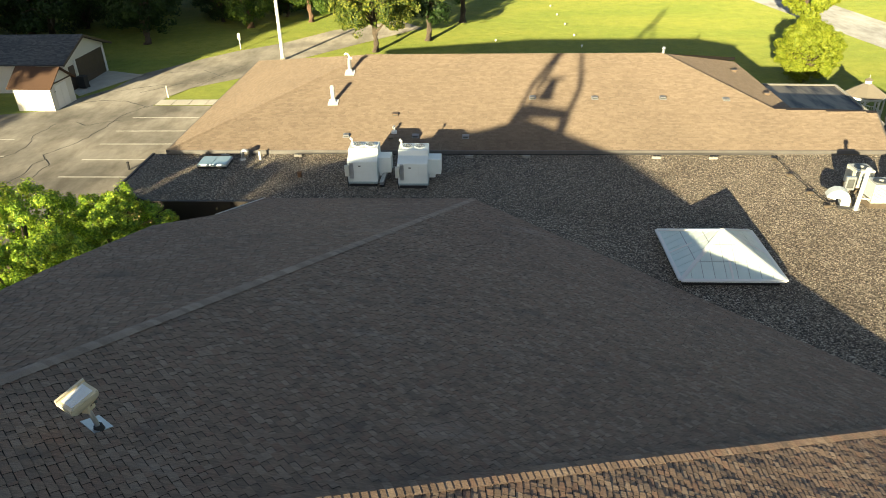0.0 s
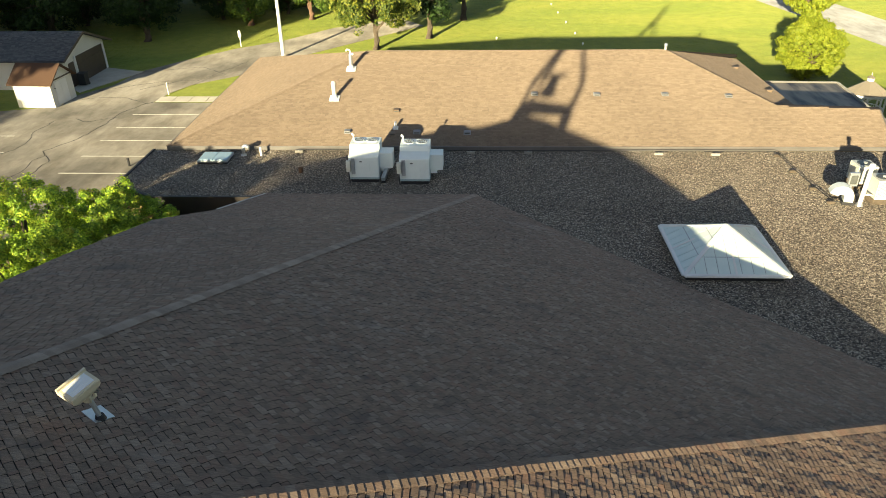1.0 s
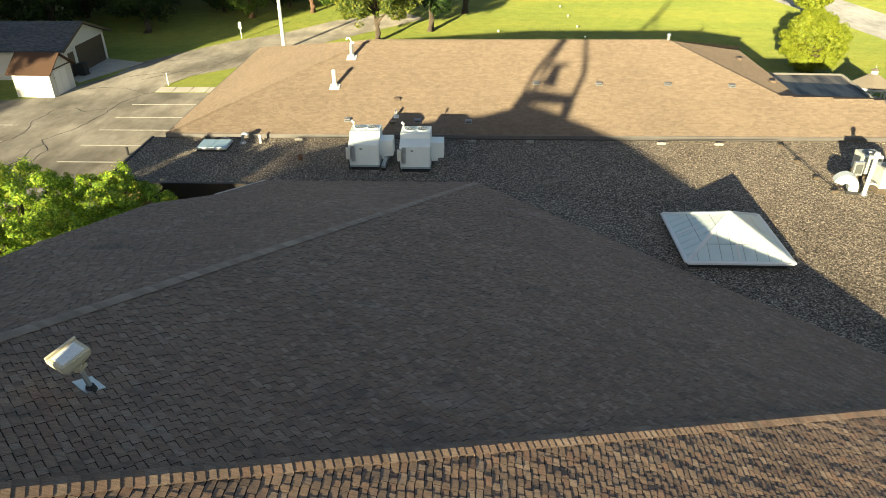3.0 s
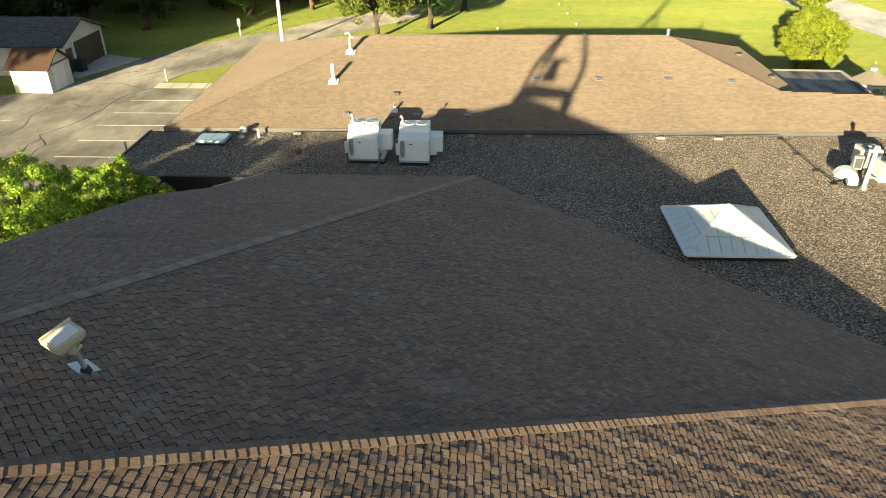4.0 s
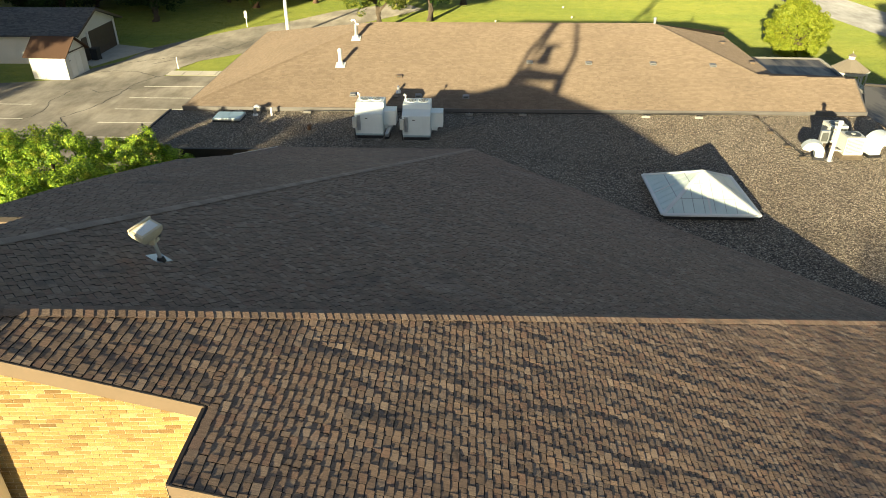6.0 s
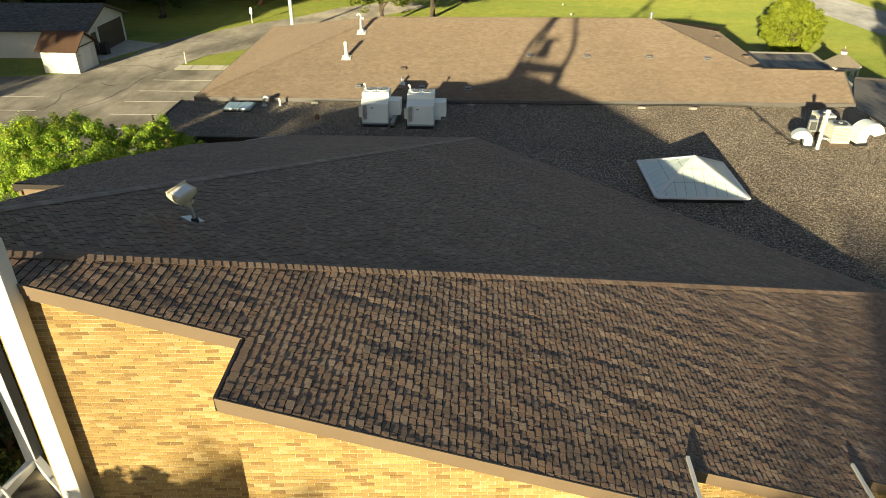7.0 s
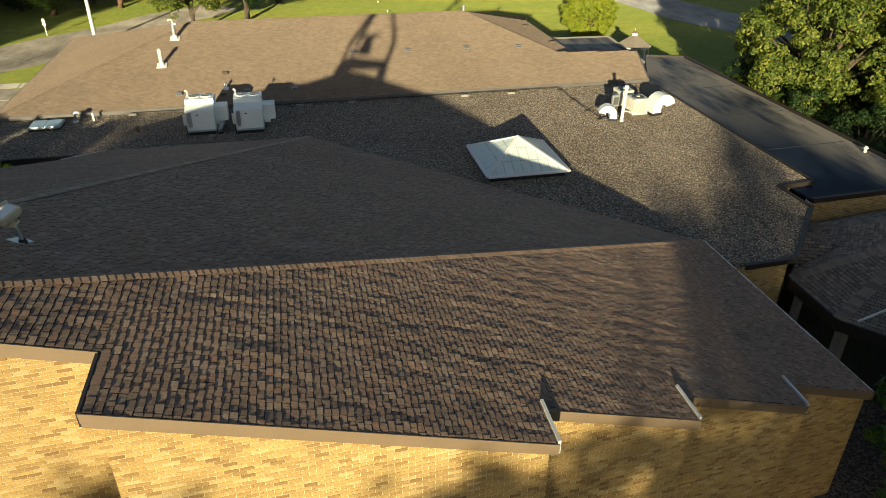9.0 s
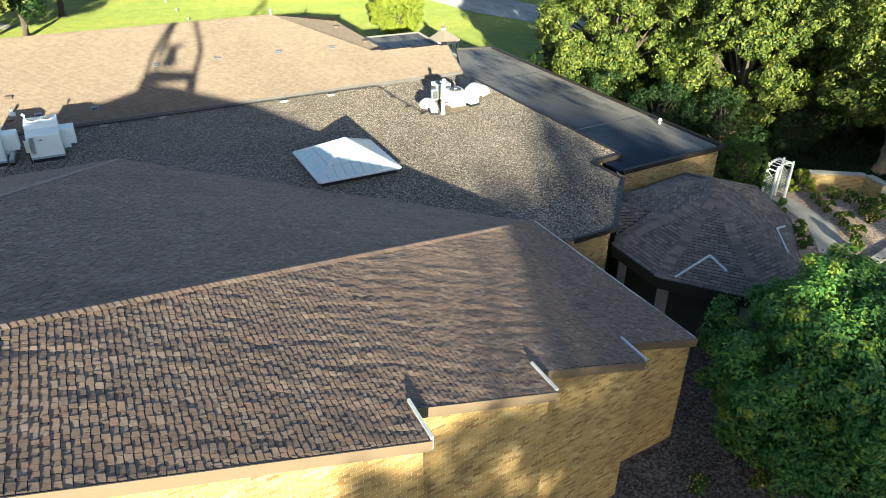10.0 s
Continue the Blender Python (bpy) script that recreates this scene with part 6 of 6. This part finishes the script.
TAR = plain("crack_sealer", (0.03, 0.03, 0.03), 0.6, vary=0.2)
rng = random.Random(12)
for line_ in CRACKS:
    pts = []
    for p, q in zip(line_, line_[1:]):
        n = max(2, int(math.dist(p, q) / 0.4))
        for k in range(n):
            c = along(p, q, k / n)
            pts.append((c[0] + rng.uniform(-0.09, 0.09), c[1] + rng.uniform(-0.09, 0.09)))
    pts.append(line_[-1])
    b = bmesh.new()
    for p, q in zip(pts, pts[1:]):
        strip(b, p, q, rng.uniform(0.03, 0.075), (0.015, 0.025), (0.015, 0.025))
    tagged(part("crack", b, TAR), "dark sealed crack in the asphalt lot", "crack", kind="structure")
# seams of the membrane roof
SEAM_TAPE = plain("grey_seam", (0.045, 0.055, 0.075), 0.6)
for y in (21.4, 26.2, 31.0):
    tagged(part("membrane_seam", strip(bmesh.new(), (20.3, y), (25.6, y + 0.3), 0.06, (3.66, 3.686), (3.66, 3.686)), SEAM_TAPE), "taped seam in the black membrane", "seam", kind="structure")


# ---- loose gravel and grass ----
def inside(poly, x, y):
    hit = False
    for (ax, ay), (bx, by) in zip(poly, poly[1:] + poly[:1]):
        if (ay > y) != (by > y) and x < ax + (y - ay) / (by - ay) * (bx - ax):
            hit = not hit
    return hit


def scatter_stones(name, poly, z, count, size, material, label, seed):
    rng = np.random.default_rng(seed)
    xs, ys = [p[0] for p in poly], [p[1] for p in poly]
    P = rng.uniform((min(xs), min(ys)), (max(xs), max(ys)), (count, 2))
    keep = np.array([inside(poly, x, y) and not (z_back(x, y) > G + 0.02 and y < 26.9 - (x + 0.2) * 0.0 and z_left(x, y) > G and x < 13.2) for x, y in P])
    P = P[keep]
    n = len(P)
    r = size * rng.uniform(0.5, 1.35, n)
    a0 = rng.uniform(0, 6.28, n)
    V = np.zeros((n, 5, 3))
    for k in range(4):
        a = a0 + k * math.pi / 2 + rng.uniform(-0.4, 0.4, n)
        V[:, k, 0], V[:, k, 1], V[:, k, 2] = P[:, 0] + r * np.cos(a), P[:, 1] + r * np.sin(a), z - 0.004
    V[:, 4, 0], V[:, 4, 1], V[:, 4, 2] = P[:, 0] + r * rng.uniform(-0.5, 0.5, n), P[:, 1] + r * rng.uniform(-0.5, 0.5, n), z + r * rng.uniform(0.6, 1.1, n)
    F = (np.arange(n)[:, None, None] * 5 + np.array([(0, 1, 4), (1, 2, 4), (2, 3, 4), (3, 0, 4)])[None]).reshape(-1, 3)
    ob = mesh_object(name, V.reshape(-1, 3).tolist(), F.tolist(), material)
    return tagged(ob, label, "gravel", kind="stuff")


scatter_stones("roof_gravel", GRAVEL_PLAN, G, 225000, 0.0175, PEBBLE, "loose grey and tan roof gravel", 1)


def scatter_grass(name, poly, count, size, label, seed, holes=(), material=None, tall=1.0):
    rng = np.random.default_rng(seed)
    xs, ys = [p[0] for p in poly], [p[1] for p in poly]
    P = rng.uniform((min(xs), min(ys)), (max(xs), max(ys)), (count, 2))
    P = P[np.array([inside(poly, x, y) and not any(inside(h, x, y) for h in holes) for x, y in P])]
    n = len(P)
    a = rng.uniform(0, 6.28, n)
    w, h = size * rng.uniform(0.6, 1.2, n), size * rng.uniform(0.15, 0.4, n)
    lean = rng.uniform(-0.5, 0.5, (n, 2)) * h[:, None]
    V = np.zeros((n, 3, 3))
    V[:, 0, :2] = P + np.stack([np.cos(a), np.sin(a)], 1) * w[:, None]
    V[:, 1, :2] = P - np.stack([np.cos(a), np.sin(a)], 1) * w[:, None]
    V[:, 2, :2] = P + lean
    V[:, 2, 2] = h * tall
    V[:, :2, 2] = -0.01
    ob = mesh_object(name, V.reshape(-1, 3).tolist(), np.arange(n * 3).reshape(-1, 3).tolist(), material or BLADES)
    return tagged(ob, label, "grass", kind="stuff")


BLADES = leaf_material("grass_blade", [(0.0, (0.185, 0.23, 0.036)), (0.5, (0.255, 0.29, 0.05)), (1.0, (0.33, 0.35, 0.065))], 0.7)
LOT = [(-21.0, 20), (-20.5, 34), (-20.3, 52.2), (-25.75, 52.3), (-25.35, 54.7), (-24.3, 57.1), (-21.0, 60.0), (-17.5, 66.0), (-12.4, 72.3), (-6, 80), (-9, 84), (-16.0, 79.0), (-20.3, 73.0), (-24.2, 69.75), (-27.8, 65.3), (-30.5, 61.4), (-31.1, 57.0), (-32.9, 54.0), (-33.1, 51.1), (-37, 50.1), (-60, 47), (-60, 20)]
STREET = [(35, 97), (37.5, 82), (40.0, 66.0), (43.5, 58.0), (52, 40), (60, 43), (50.0, 62), (46.0, 76.5), (44.5, 88), (43, 100)]
scatter_grass("lawn_grass", [(-60, 50), (-20, 50.2), (20, 50.2), (24, 40), (34, 40), (62, 50), (60, 100), (-50, 104)], 260000, 0.1, "short bright green lawn grass", 2, (LOT, STREET, [(-57, 55.2), (-32.9, 54.7), (-30.0, 61.3), (-34.0, 63.2), (-57, 63.8)]))
scatter_grass("strip_grass", [(-25.1, 53.9), (-20.2, 53.9), (-18.6, 59.8), (-20.6, 59.6), (-24.1, 56.8), (-25.0, 54.9)], 6000, 0.09, "narrow strip of lawn grass", 3)
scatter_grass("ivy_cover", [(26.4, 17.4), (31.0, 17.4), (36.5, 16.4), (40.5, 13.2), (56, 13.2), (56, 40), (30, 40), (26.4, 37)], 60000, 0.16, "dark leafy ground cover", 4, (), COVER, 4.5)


# ---- shingle courses, last ----
shingles(roof_front, z_front, (-0.3345, 0.0), FRONT, SHINGLE, single=(-3.8, -2.0, 1.9, 4.2), lift=0.015, wave=0.0125, curl=0.1, gap=0.55)
shingles(roof_back, z_back, (-0.2292, -0.2263), BACK, SHINGLE, lift=0.015, wave=0.008, joint=0.004, curl=0.1)
shingles(roof_left, z_left, (0.0, -0.3127), LEFT, SHINGLE, lift=0.014, wave=0.008, joint=0.004, curl=0.1)
caps(roof_front, (13.1, 13.38), (-8.2, 2.97), lambda x, y: max(z_front(x, y), z_back(x, y)) + 0.014, 0.15, SHINGLE, drop=0.1, drop_l=0.18)
caps(roof_back, HIP_N, HIP_S, lambda x, y: z_back(x, y) + 0.024, 0.15, SHINGLE_CAP, drop=0.125, drop_l=0.15)
shingles(roof_far, z_far, (0, 0.292), FAR_NEAR, SHINGLE_TAN, lift=0.005, width=0.24, edge=SHINGLE_TAN)
shingles(roof_far_w, z_hip_w, (0.2796, 0), [(-16.0, 50.1), (-16.0, 32.3), RL], SHINGLE_TAN, lift=0.005, width=0.24, edge=SHINGLE_TAN)
shingles(roof_far_e, z_hip_e, (-0.338, 0), [RR, (15.6, 35.72), (17.55, 35.75), (17.55, 47.9)], SHINGLE_TAN, lift=0.005, width=0.24, edge=SHINGLE_TAN)
caps(roof_far, (10.87, 41.2), (-6.7, 41.2), lambda x, y: 6.72, 0.14, SHINGLE_TAN, 0.14)
caps(roof_far, (-16.0, 32.3), RL, lambda x, y: z_far(x, y) + 0.02, 0.14, SHINGLE_TAN, 0.16, drop=0.15)
caps(roof_far, (15.6, 35.72), RR, lambda x, y: z_far(x, y) + 0.02, 0.14, SHINGLE_TAN, 0.16, drop=0.15)
